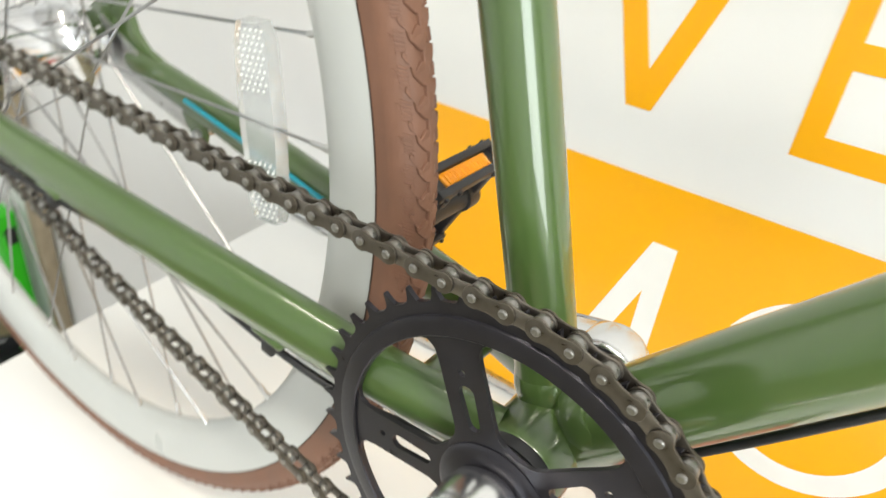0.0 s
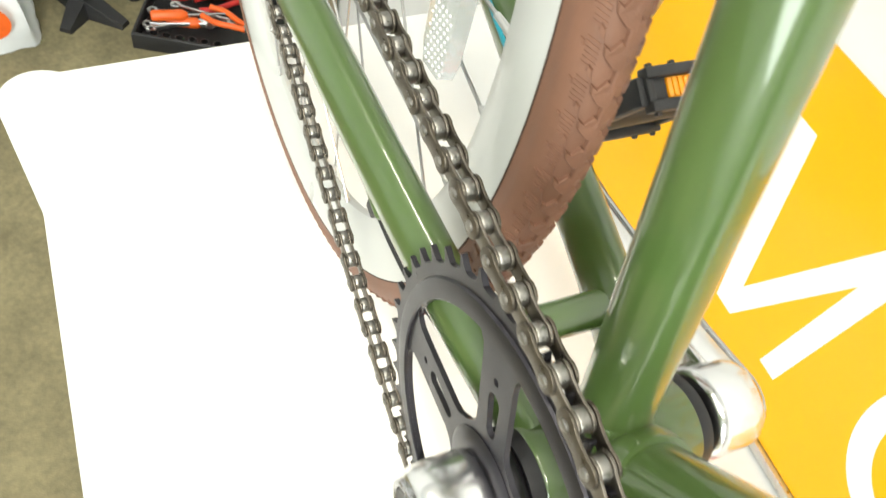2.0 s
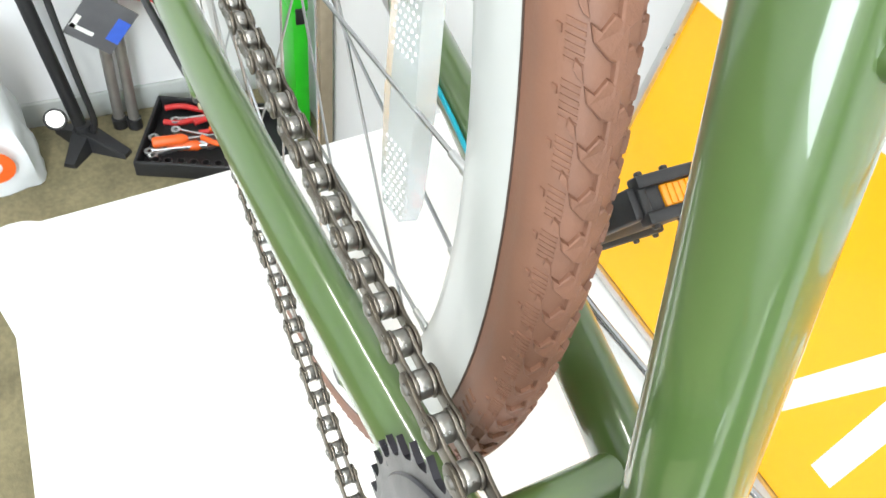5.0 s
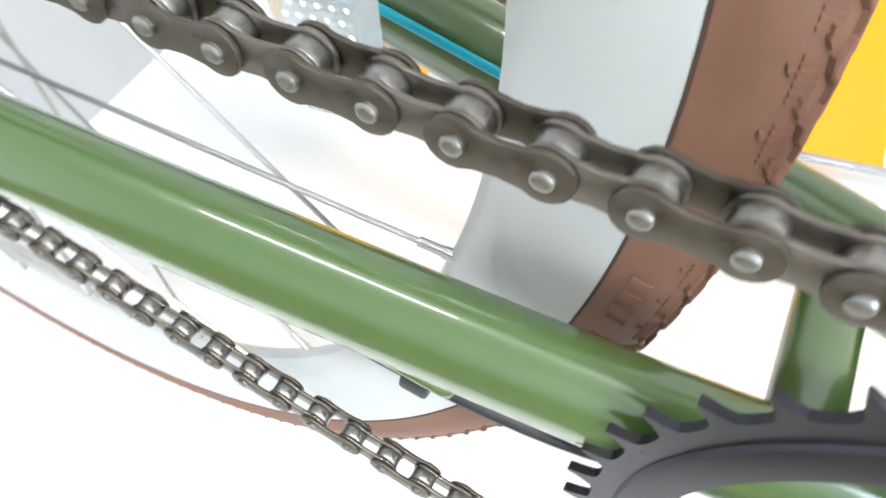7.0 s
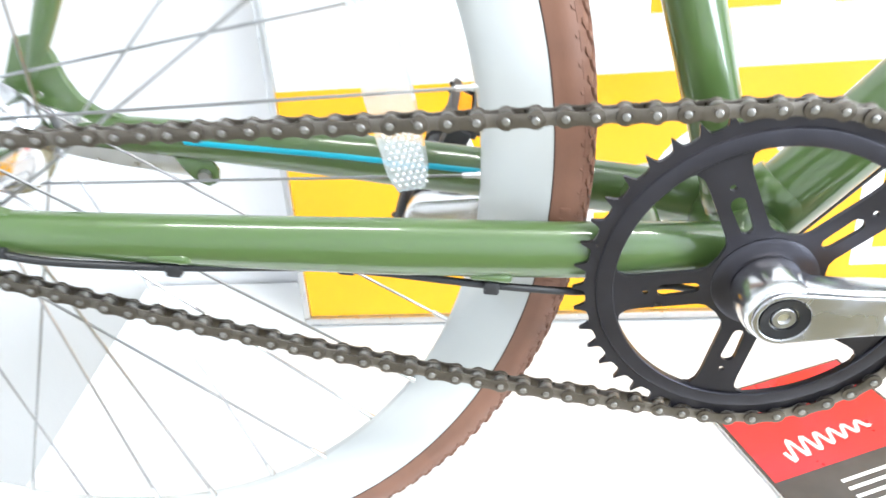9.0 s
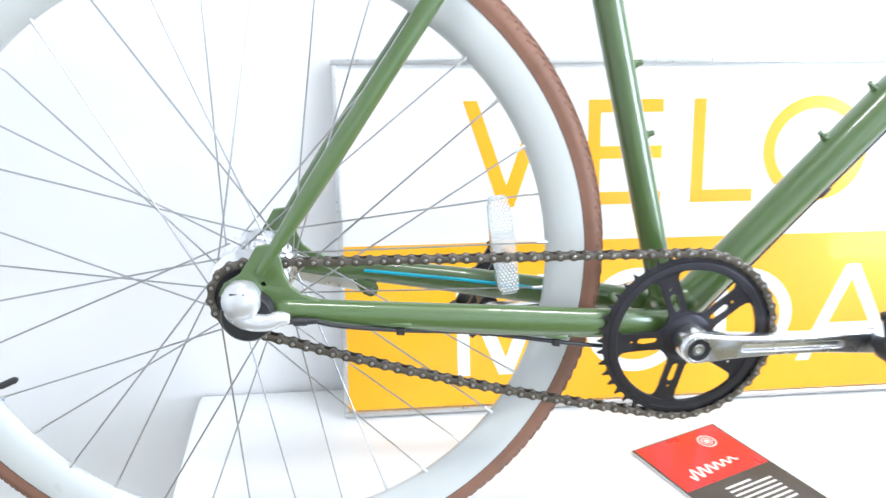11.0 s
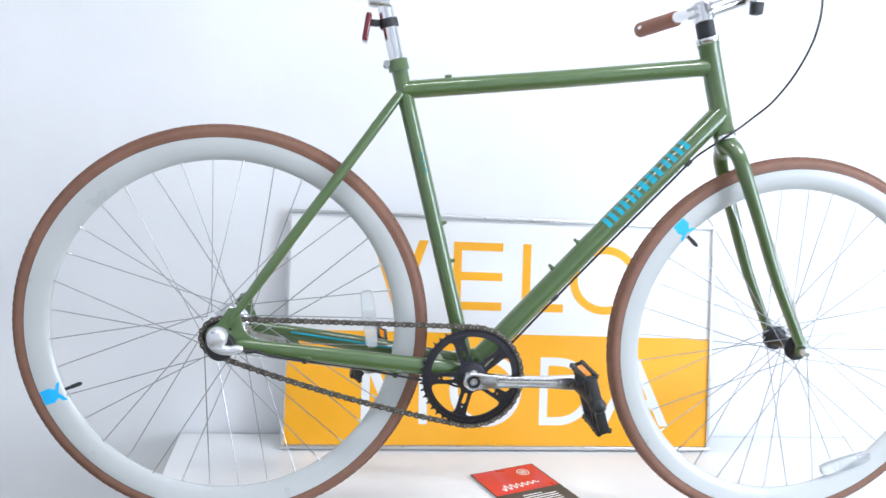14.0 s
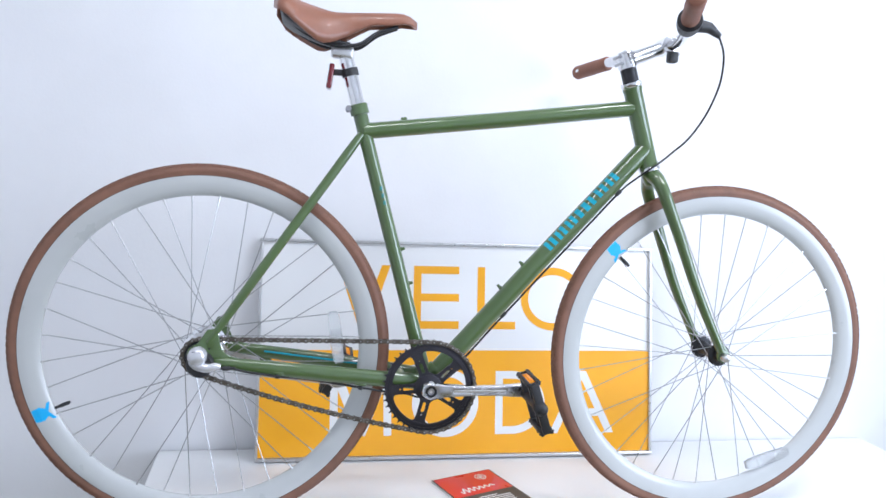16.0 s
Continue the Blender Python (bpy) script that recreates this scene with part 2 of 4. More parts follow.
# ---- poster ----
def poster():
    """A framed print, leaning back; built upright at y = 0 and then tilted."""
    x0, x1, h = -0.352, 0.642, 0.530
    lean = Matrix.Translation((0, 0.287, 0.004)) @ pose(0, 0, 0, -8.5, 0, 0)
    p = thing("framed_poster", "orange and white framed shop poster leaning on the wall", "poster", ((x0 + x1) / 2, 0.287, 0.004))

    def add(name, bm, material, label="", parent=None):
        bmesh.ops.transform(bm, matrix=lean, verts=bm.verts)
        return part(name, bm, material, parent or p, label, 30)

    add("backing", box((x1 - x0 - 0.006, 0.010, h - 0.006), Matrix.Translation(((x0 + x1) / 2, 0.008, h / 2)), 0.001), PAPER, "white printed sheet")
    mid = 0.263
    add("orange_panel", box((x1 - x0 - 0.016, 0.002, mid - 0.009), Matrix.Translation(((x0 + x1) / 2, 0.0022, (mid + 0.009) / 2)), 0.0), ORANGE, "solid orange lower half")
    for name, sx, sz, cx, cz in (("rail", x1 - x0, 0.008, (x0 + x1) / 2, 0.004), ("rail", x1 - x0, 0.008, (x0 + x1) / 2, h - 0.004), ("stile", 0.008, h - 0.016, x0 + 0.004, h / 2), ("stile", 0.008, h - 0.016, x1 - 0.004, h / 2)):
        add(name, box((sx, 0.018, sz), Matrix.Translation((cx, 0.005, cz)), 0.0015), ALLOY, "thin silver frame")

    W = 0.019

    def stroke(a, b, w=W):
        (ax, az), (bx, bz) = a, b
        d = Vector((bx - ax, bz - az)).normalized()
        n = Vector((-d.y, d.x)) * w / 2
        return [(ax + n.x, az + n.y), (bx + n.x, bz + n.y), (bx - n.x, bz - n.y), (ax - n.x, az - n.y)]

    def letter(polys, material, y, rings=()):
        bm = bmesh.new()
        for k, poly in enumerate(polys):
            yy = y - 0.00002 * k
            vs = [bm.verts.new((x, yy, z)) for x, z in poly] + [bm.verts.new((x, yy + 0.0008, z)) for x, z in poly]
            n = len(poly)
            bm.faces.new(vs[:n]), bm.faces.new(vs[n:][::-1])
            for i in range(n):
                bm.faces.new((vs[i], vs[(i + 1) % n], vs[n + (i + 1) % n], vs[n + i]))
        for outer, inner in rings:
            n = len(outer)
            for i in range(n):
                j = (i + 1) % n
                a, b, c, d = outer[i], outer[j], inner[j], inner[i]
                bm.faces.new([bm.verts.new((x, y, z)) for x, z in (a, b, c, d)])
        add("letter", bm, material)

    def oval(cx, cz, rx, rz, n=56):
        o = [(cx + rx * math.cos(2 * math.pi * k / n), cz + rz * math.sin(2 * math.pi * k / n)) for k in range(n)]
        return o, [(cx + (rx - W) * math.cos(2 * math.pi * k / n), cz + (rz - W) * math.sin(2 * math.pi * k / n)) for k in range(n)]

    # upper word, orange on white
    b, t = 0.316, 0.471
    letter([[(-0.166, t), (-0.145, t), (-0.091, b), (-0.113, b)], [(-0.091, b), (-0.113, b), (-0.059, t), (-0.038, t)]], ORANGE, 0.0022)
    letter([[(0.020, b), (0.020 + W, b), (0.020 + W, t), (0.020, t)]] + [[(0.020 + W, z), (0.134, z), (0.134, z + W), (0.020 + W, z + W)] for z in (b, (b + t - W) / 2, t - W)], ORANGE, 0.0022)
    letter([[(0.181, b), (0.181 + W, b), (0.181 + W, t), (0.181, t)], [(0.181 + W, b), (0.279, b), (0.279, b + W), (0.181 + W, b + W)]], ORANGE, 0.0022)
    letter([], ORANGE, 0.0022, [oval(0.377, (b + t) / 2, 0.084, 0.080)])
    # lower word, white on orange
    b, t = 0.056, 0.212
    mx0, mx1 = -0.177, -0.028
    letter([[(mx0, b), (mx0 + W, b), (mx0 + W - 0.002, t), (mx0 - 0.002, t)], [(mx1 - W, b), (mx1, b), (mx1 - 0.004, t), (mx1 - W - 0.004, t)], [(mx0 - 0.002, t), (mx0 + 0.023, t), (-0.092, b), (-0.113, b)], [(mx1 - 0.004, t), (mx1 - 0.026, t), (-0.113, b), (-0.092, b)]], INK, 0.001)
    letter([], INK, 0.001, [oval(0.104, (b + t) / 2, 0.083, 0.083)])
    n = 24
    arc_o = [(0.272 + 0.085 * math.sin(math.pi * k / n), (b + t) / 2 + (t - b) / 2 * math.cos(math.pi * k / n)) for k in range(n + 1)]
    arc_i = [(0.272 + (0.085 - W) * math.sin(math.pi * k / n), (b + t) / 2 + ((t - b) / 2 - W) * math.cos(math.pi * k / n)) for k in range(n + 1)]
    letter([[(0.230, b), (0.230 + W, b), (0.230 + W, t), (0.230, t)], [(0.230 + W, b), (0.273, b), (0.273, b + W), (0.230 + W, b + W)], [(0.230 + W, t - W), (0.273, t - W), (0.273, t), (0.230 + W, t)]] + [[arc_o[k], arc_o[k + 1], arc_i[k + 1], arc_i[k]] for k in range(n)], INK, 0.001)
    ax = 0.455
    letter([[(ax - 0.085, b), (ax - 0.064, b), (ax + 0.011, t), (ax - 0.011, t)], [(ax + 0.064, b), (ax + 0.085, b), (ax + 0.011, t), (ax - 0.011, t)], [(ax - 0.05, b + 0.042), (ax + 0.05, b + 0.042), (ax + 0.042, b + 0.042 + W), (ax - 0.042, b + 0.042 + W)]], INK, 0.001)
    return p


poster()

# ---- the bicycle ----
BB, RA, FA = Vector((0.010, 0, 0.284)), Vector((-0.4155, 0.0, 0.3475)), Vector((0.616, 0.0, 0.3455))
RING_Y, PITCH, SAG = -0.049, 0.0127, 0.009
bike = thing("bicycle", "green city bicycle with brown tyres and white deep rims", "bicycle", (0.1, 0, 0))


def spoke_mesh():
    return mesh_of("spoke", tube([(0, 0, 0), (0, 0, 1)], 0.00092, 6), STEEL)


def nipple_mesh():
    bm = tube([(0, 0, 0), (0, 0, 0.004), (0, 0, 0.0042), (0, 0, 0.012)], [0.0021, 0.0021, 0.0017, 0.0016], 8)
    return mesh_of("nipple", bm, ALLOY)


SPOKE, NIPPLE = spoke_mesh(), nipple_mesh()


TYRE_R, TYRE_T = 0.3478, 0.0124
KNOBS = (
    # arrow-shaped centre block, then shoulder knobs and a row of small side bumps: (across, along) corners, height
    (((-0.0014, 0.00), (0.0030, 0.18), (0.0064, 0.46), (0.0072, 0.74), (0.0050, 0.62), (0.0026, 0.86), (-0.0014, 0.70)), 0.0015),
    (((0.0074, 0.80), (0.0088, 0.88), (0.0100, 1.04), (0.0097, 1.20), (0.0082, 1.08)), 0.0011),
    (((0.0130, 0.56), (0.0142, 0.64), (0.0144, 0.74), (0.0131, 0.70)), 0.0007),
) + tuple(
    # fine slanted ribs that hatch the shoulder
    (((0.0078, 0.02 + 0.125 * k), (0.0124, 0.15 + 0.125 * k), (0.0124, 0.22 + 0.125 * k), (0.0078, 0.09 + 0.125 * k)), 0.0004) for k in range(6)
)


def tread(c):
    """Raised arrow blocks and small knobs round the crown of a tyre, one joined mesh."""
    verts, faces = [], []
    mid = TYRE_R - TYRE_T

    def at(ang, across, lift):
        q = across / TYRE_T
        r = mid + (TYRE_T + lift) * math.cos(q)
        return (c.x + r * math.cos(ang), c.y + (TYRE_T + lift) * math.sin(q), c.z + r * math.sin(ang))

    count = 158
    step = 2 * math.pi / count
    for k in range(count):
        for s in (-1, 1):
            base = (k + (0.5 if s > 0 else 0.0)) * step
            for corners, rise in KNOBS:
                n, m = len(verts), len(corners)
                ca, cb = sum(p[0] for p in corners) / m, sum(p[1] for p in corners) / m
                for lift, pull in ((-0.0005, 1.06), (rise * 0.8, 0.97), (rise, 0.84)):
                    for across, along in corners:
                        verts.append(at(base + (cb + (along - cb) * pull) * step, s * (ca + (across - ca) * pull), lift))
                for row in (0, m):
                    faces += [(n + row + i, n + row + (i + 1) % m, n + row + m + (i + 1) % m, n + row + m + i) for i in range(m)]
                faces.append(tuple(n + 2 * m + i for i in range(m)))
    me = bpy.data.meshes.new("tread")
    me.from_pydata(verts, [], faces)
    bm = bmesh.new()
    bm.from_mesh(me)
    bpy.data.meshes.remove(me)
    return bm


def wheel(c, label, flange_r, flange_y, valve_deg, offset):
    half = [(0.3275, 0.0105), (0.3275, 0.0116), (0.3240, 0.0120), (0.3165, 0.0121), (0.3125, 0.0117), (0.3080, 0.0110), (0.3020, 0.0098), (0.2965, 0.0078), (0.2930, 0.0054), (0.2905, 0.0030)]
    prof = half + [(0.2898, 0.0)] + [(r, -h) for r, h in half[::-1]] + [(0.318, -0.009), (0.318, 0.009)]
    rim = part("wheel", lathe(prof, c, seg=180, closed=True), RIMWHITE, bike, label, 25)
    n = 26
    mid = TYRE_R - TYRE_T
    tp = [(0.3220, -0.0095), (0.3262, -0.0114), (0.3285, -0.0116)]
    for k in range(n):
        a = -1.85 + 3.7 * k / (n - 1)
        tp.append((mid + TYRE_T * math.cos(a), TYRE_T * math.sin(a)))
    tp += [(0.3285, 0.0116), (0.3262, 0.0114), (0.3220, 0.0095)]
    tyre = part("tyre", lathe(tp, c, seg=240, closed=True), BROWN, rim, "brown rubber tyre", 60)
    for s in (-1, 1):
        part("bead_line", lathe([(0.3270, s * 0.0100), (0.3270, s * 0.01185), (0.3278, s * 0.01185), (0.3278, s * 0.0095)], c, seg=180, closed=True), BEAD, rim, "dark bead line between tyre and rim")
    for k in range(9):
        for s in (-1, 1):
            a = radians(-16 + 1.05 * k + (0.6 if k > 4 else 0))
            m = Matrix.Translation(c) @ Matrix.Rotation(-a, 4, "Y") @ Matrix.Translation((0.3352, s * 0.01235, 0))
            part("sidewall_mark", box((0.0052, 0.0007, 0.0030 if k % 3 else 0.0042), m, 0.0002), BROWN, rim)
    t = part("tread", tread(c), TREAD, rim, "arrow-shaped tread blocks", 0)
    t["kind"] = "stuff"
    for k in range(36):
        s = 1 if k % 2 else -1
        lead = -1 if (k // 2) % 2 else 1
        a = radians(offset + 10 * k)
        f = a + lead * radians(64)
        p = c + Vector((flange_r * math.cos(f), s * (flange_y + 0.001 * lead), flange_r * math.sin(f)))
        q = c + Vector((0.2910 * math.cos(a), s * 0.0024, 0.2910 * math.sin(a)))
        d = q - p
        m = Matrix.Translation(p) @ d.to_track_quat("Z", "Y").to_matrix().to_4x4() @ Matrix.Diagonal((1, 1, d.length, 1))
        shared("spoke", SPOKE, m, rim)
        m = Matrix.Translation(q + d.normalized() * 0.001) @ (-d).to_track_quat("Z", "Y").to_matrix().to_4x4()
        shared("nipple", NIPPLE, m, rim)
    # valve with black cap, and the blue tape on the rim
    a = radians(valve_deg)
    u, w = Vector((math.cos(a), 0, math.sin(a))), Vector((-math.sin(a), 0, math.cos(a)))
    part("valve", tube([c + u * 0.292, c + u * 0.280, c + u * 0.2795, c + u * 0.265, c + u * 0.262], [0.0028, 0.0028, 0.0036, 0.0036, 0.002], 12), BLACKPLASTIC, rim, "black valve cap")
    bm = bmesh.new()
    for s in (-1, 1):
        outer = [bm.verts.new(c + u * r + w * t_ + Vector((0, s * y, 0))) for r, t_, y in ((0.3255, -0.012, 0.0124), (0.3140, -0.013, 0.0124), (0.2910, -0.017, 0.0066), (0.2990, 0.0, 0.0096), (0.2905, 0.017, 0.0066), (0.3140, 0.013, 0.0124), (0.3255, 0.012, 0.0124))]
        bm.faces.new((outer[0], outer[1], outer[5], outer[6]))
        bm.faces.new((outer[1], outer[2], outer[3])), bm.faces.new((outer[1], outer[3], outer[5])), bm.faces.new((outer[3], outer[4], outer[5]))
    tape = part("tape", bm, BLUE, rim, "sky-blue paper tag folded over the rim", 0)
    tape.modifiers.new("thick", "SOLIDIFY").thickness = 0.0006
    return rim, tyre


CLEAR = mat("clear_reflector_plastic", (0.80, 0.82, 0.83), 0.14, 0, 0.04, 150, coat=0.4, transmission=0.72)


def reflector(centre, across, up, parent):
    """A clear lens with bevelled ends and a field of small facets."""
    c, u, w = Vector(centre), Vector(up).normalized(), Vector(across).normalized()
    nrm = w.cross(u).normalized()
    m = Matrix((w, u, nrm)).transposed().to_4x4()
    m.translation = c
    bm = bmesh.new()
    half, hw = 0.050, 0.0105
    outline = [(-hw, -half * 0.8), (-hw * 0.7, -half), (hw * 0.7, -half), (hw, -half * 0.8), (hw * 1.15, 0), (hw, half * 0.8), (hw * 0.7, half), (-hw * 0.7, half), (-hw, half * 0.8), (-hw * 1.15, 0)]
    a = [bm.verts.new((x, y, 0.004)) for x, y in outline]
    b = [bm.verts.new((x * 1.05, y * 1.02, -0.004)) for x, y in outline]
    bm.faces.new(a), bm.faces.new(b[::-1])
    for i in range(len(a)):
        j = (i + 1) % len(a)
        bm.faces.new((a[i], b[i], b[j], a[j]))
    bmesh.ops.transform(bm, matrix=m, verts=bm.verts)
    lens = part("reflector", bm, CLEAR, parent, "clear plastic spoke reflector", 30)
    for patch in (range(-15, -5), range(6, 16)):
        bm = bmesh.new()
        for side in (-1, 1):
            for i in range(-2, 3):
                for j in patch:
                    x, y, z = i * 0.0036 + (0.0018 if j % 2 else 0), j * 0.0031, side * 0.0041
                    vs = [bm.verts.new((x + 0.0008 * math.cos(k * math.pi / 3), y + 0.0008 * math.sin(k * math.pi / 3), z)) for k in range(6)]
                    top = bm.verts.new((x, y, z + side * 0.0006))
                    for k in range(6):
                        bm.faces.new((vs[k], vs[(k + 1) % 6], top))
        bmesh.ops.transform(bm, matrix=m, verts=bm.verts)
        part("facet_patch", bm, INK, lens, "patch of small white prism facets", 0)["kind"] = "stuff"
    return lens


rear, rear_tyre = wheel(RA, "white deep-section rear rim with steel spokes", 0.034, 0.030, 203, 5)
front, front_tyre = wheel(FA, "white deep-section front rim with steel spokes", 0.021, 0.034, 137.5, 8)
reflector((-0.170, -0.004, 0.371), (1, 0.05, 0.12), (-0.14, 0.06, 1), rear)
reflector((0.766, -0.006, 0.108), (0.3, 0, -0.95), (0.95, 0, 0.30), front)

# --- frame tubes ---
ST_TOP, HT_TOP, HT_BOT = Vector((-0.140, 0, 0.818)), Vector((0.404, 0, 0.884)), Vector((0.451, 0, 0.727))
DT_END = Vector((0.431, 0, 0.753))


def along(a, b, u):
    return Vector(a).lerp(Vector(b), u)


def weld(centre, axis, r, spread=0.0013):
    """A soft fillet bead round a joint."""
    ax = Vector(axis).normalized()
    return tube([Vector(centre) + ax * t for t in (-0.006, -0.003, 0, 0.003, 0.006)], [r, r + spread * 0.6, r + spread * 0.75, r + spread * 0.6, r], 28)


part("seat_tube", tube([along(BB, ST_TOP, u) for u in (0, 0.5, 1)], 0.0139, 36), GREEN, bike)
part("down_tube", tube([BB + Vector((0.002, 0, -0.003)), along(BB, DT_END, 0.5), along(BB, DT_END, 1.019)], 0.0190, 36), GREEN, bike)
part("top_tube", tube([(-0.128, 0, 0.770), (0.15, 0, 0.806), (0.418, 0, 0.843)], 0.0155, 36), GREEN, bike)
part("head_tube", tube([HT_BOT, along(HT_BOT, HT_TOP, 0.04), along(HT_BOT, HT_TOP, 0.06), along(HT_BOT, HT_TOP, 0.94), along(HT_BOT, HT_TOP, 0.96), HT_TOP], [0.0195, 0.0195, 0.0182, 0.0182, 0.0195, 0.0195], 32), GREEN, bike)
part("bottom_bracket_shell", lathe([(0.0205, -0.0345), (0.0212, -0.0335), (0.0212, 0.0335), (0.0205, 0.0345)], BB, seg=40), GREEN, bike)
for p, d, r in ((along(BB, ST_TOP, 0.045), ST_TOP - BB, 0.0139), (along(BB, DT_END, 0.045), DT_END - BB, 0.0188)):
    part("weld_bead", weld(p, d, r), GREEN, bike)
for y in (-1, 1):
    part("bottom_bracket_cup", lathe([(0.0115, y * 0.0345), (0.0205, y * 0.0345), (0.0208, y * 0.0365), (0.0200, y * 0.0400), (0.0120, y * 0.0405)], BB, seg=36), BLACK, bike, "black bearing cup")
for s in (-1, 1):
    stay = smooth_path([(-0.004, s * 0.026, 0.2885), (-0.05, s * 0.0340, 0.2950), (-0.10, s * 0.0400, 0.3005), (-0.20, s * 0.0505, 0.3135), (-0.30, s * 0.0585, 0.3262), (-0.374, s * 0.062, 0.3355), (-0.392, s * 0.0618, 0.3385)], 6)
    n = len(stay)
    tall = [0.0155 - 0.0068 * max(0, (k / (n - 1) - 0.45) / 0.55) for k in range(n)]
    wide = [0.0106 - 0.0022 * max(0, (k / (n - 1) - 0.45) / 0.55) for k in range(n)]
    for k in range(1, 7):
        tall[-k] *= 0.45 + 0.55 * math.sqrt((k - 1) / 6)
        wide[-k] *= 0.35 + 0.65 * math.sqrt((k - 1) / 6)
    part("chainstay", tube(stay, tall, 32, flat=[w / h for w, h in zip(wide, tall)]), GREEN, bike)
    stay = smooth_path([(-0.132, s * 0.010, 0.764), (-0.20, s * 0.026, 0.664), (-0.30, s * 0.048, 0.520), (-0.4005, s * 0.062, 0.372)], 5)
    part("seatstay", tube(stay, [0.0072, 0.0082] + [0.0088] * (len(stay) - 5) + [0.0080, 0.0066, 0.0044], 24), GREEN, bike)
    # dropout plate with its slot
    plate = [(-0.438, 0.352), (-0.433, 0.363), (-0.418, 0.372), (-0.410, 0.384), (-0.402, 0.397), (-0.386, 0.399), (-0.381, 0.384), (-0.379, 0.370), (-0.374, 0.358), (-0.364, 0.349), (-0.350, 0.3445), (-0.350, 0.3270), (-0.378, 0.324), (-0.400, 0.328), (-0.420, 0.338)]
    part("dropout", extrude_outline(plate, s * 0.0585, s * 0.0640, None, 0.0008, [circle_pts(-0.398, 0.362, 0.0022, 10)]), GREEN, bike)
part("stay_bridge", tube([(-0.041, -0.032, 0.2962), (-0.041, 0.032, 0.2962)], 0.0082, 20), GREEN, bike)
part("stay_bridge", tube([(-0.174, -0.018, 0.708), (-0.174, 0.018, 0.708)], 0.006, 16), GREEN, bike)
part("cable_guide", box((0.012, 0.006, 0.006), Matrix.Translation((-0.052, 0, 0.7975)) @ pose(0, 0, 0, 0, -7.6, 0), 0.0018), GREEN, bike, "green cable guide on the top tube")
# teal line on the far chainstay
part("decal_line", tube([(-0.31, 0.0490, 0.330), (-0.21, 0.0405, 0.3195), (-0.115, 0.0305, 0.3085)], 0.0019, 8, flat=0.6), TEAL, bike, "teal pinstripe decal")
# bottle bosses
for p in ((-0.066, 0, 0.543), (-0.048, 0, 0.476)):
    q = Vector(p) + Vector((0.0130, 0, 0.002))
    part("boss", tube([q, q + Vector((0.006, 0, 0.0018)), q + Vector((0.0061, 0, 0.0018)), q + Vector((0.011, 0, 0.003))], [0.0042, 0.0042, 0.0030, 0.0030], 12), GREEN, bike, "green bottle-cage boss")
dn = Vector((-(DT_END - BB).z, 0, (DT_END - BB).x)).normalized()
for u in (0.478, 0.376):
    q = along(BB, DT_END, u) + dn * 0.0180
    part("boss", tube([q, q + dn * 0.004, q + dn * 0.0041, q + dn * 0.010], [0.0042, 0.0042, 0.0030, 0.0030], 12), GREEN, bike, "green bottle-cage boss")
# plain teal blocks along the down tube, in place of the maker's lettering
dd = (DT_END - BB).normalized()
for i, (u0, wdt, cut) in enumerate(((0.568, 0.023, 0.3), (0.616, 0.022, 0.35), (0.663, 0.022, 0.3), (0.710, 0.030, 0.3), (0.768, 0.012, 0), (0.800, 0.024, 0.3), (0.850, 0.024, 0.3))):
    bm = bmesh.new()
    for seg0, seg1 in (((0.0, 0.36), (0.62, 1.0)) if cut else ((0.0, 0.8),)):
        for k in range(6):
            a0, a1 = radians(6 + 66 * k / 6), radians(6 + 66 * (k + 1) / 6)
            vs = []
            for t, a in ((seg0, a0), (seg1, a0), (seg1, a1), (seg0, a1)):
                vs.append(bm.verts.new(BB + dd * ((DT_END - BB).length * u0 + wdt * t) + (Vector((0, -1, 0)) * math.cos(a) + dn * math.sin(a)) * 0.0193))
            bm.faces.new(vs)
    part("decal_block", bm, TEAL, bike, "teal decal block", 60)
for k in range(3):
    q = along(BB, ST_TOP, 0.66 + 0.025 * k)
    part("decal_block", box((0.005, 0.0005, 0.008), Matrix.Translation(q + Vector((0.004, -0.0136, 0))) @ pose(0, 0, 0, 0, 0, 15), 0), BADGE, bike, "small dark teal badge")

# --- chainring ---
ARMS = [radians(112 + 72 * k) for k in range(5)]
TEETH, R1, R2 = 44, 0.0890, 0.0325
COG = RA - Vector((0, 0, 0.003))


def tangents():
    d = Vector((COG.x - BB.x, COG.z - BB.z))
    ang, b = math.atan2(d.y, d.x), math.acos((R1 - R2) / d.length)
    return ang - b, ang + b, math.sqrt(d.length ** 2 - (R1 - R2) ** 2)


A_UP, A_LOW, RUN = tangents()
ARC2, ARC1 = (A_LOW - A_UP) * R2, (2 * math.pi - (A_LOW - A_UP)) * R1
LOOP = 2 * RUN + ARC1 + ARC2


def on_chain(s):
    """The place (x, z) at length s round the chain, from the ring's upper tangent backwards."""
    s %= LOOP
    c1, c2 = Vector((BB.x, BB.z)), Vector((COG.x, COG.z))
    nu, nl = Vector((math.cos(A_UP), math.sin(A_UP))), Vector((math.cos(A_LOW), math.sin(A_LOW)))
    if s < RUN:
        return (c1 + nu * R1).lerp(c2 + nu * R2, s / RUN)
    s -= RUN
    if s < ARC2:
        a = A_UP + s / R2
        return c2 + Vector((math.cos(a), math.sin(a))) * R2
    s -= ARC2
    if s < RUN:
        u = s / RUN
        return (c2 + nl * R2).lerp(c1 + nl * R1, u) - Vector((0, SAG * 4 * u * (1 - u)))
    a = A_LOW + (s - RUN) / R1
    return c1 + Vector((math.cos(a), math.sin(a))) * R1


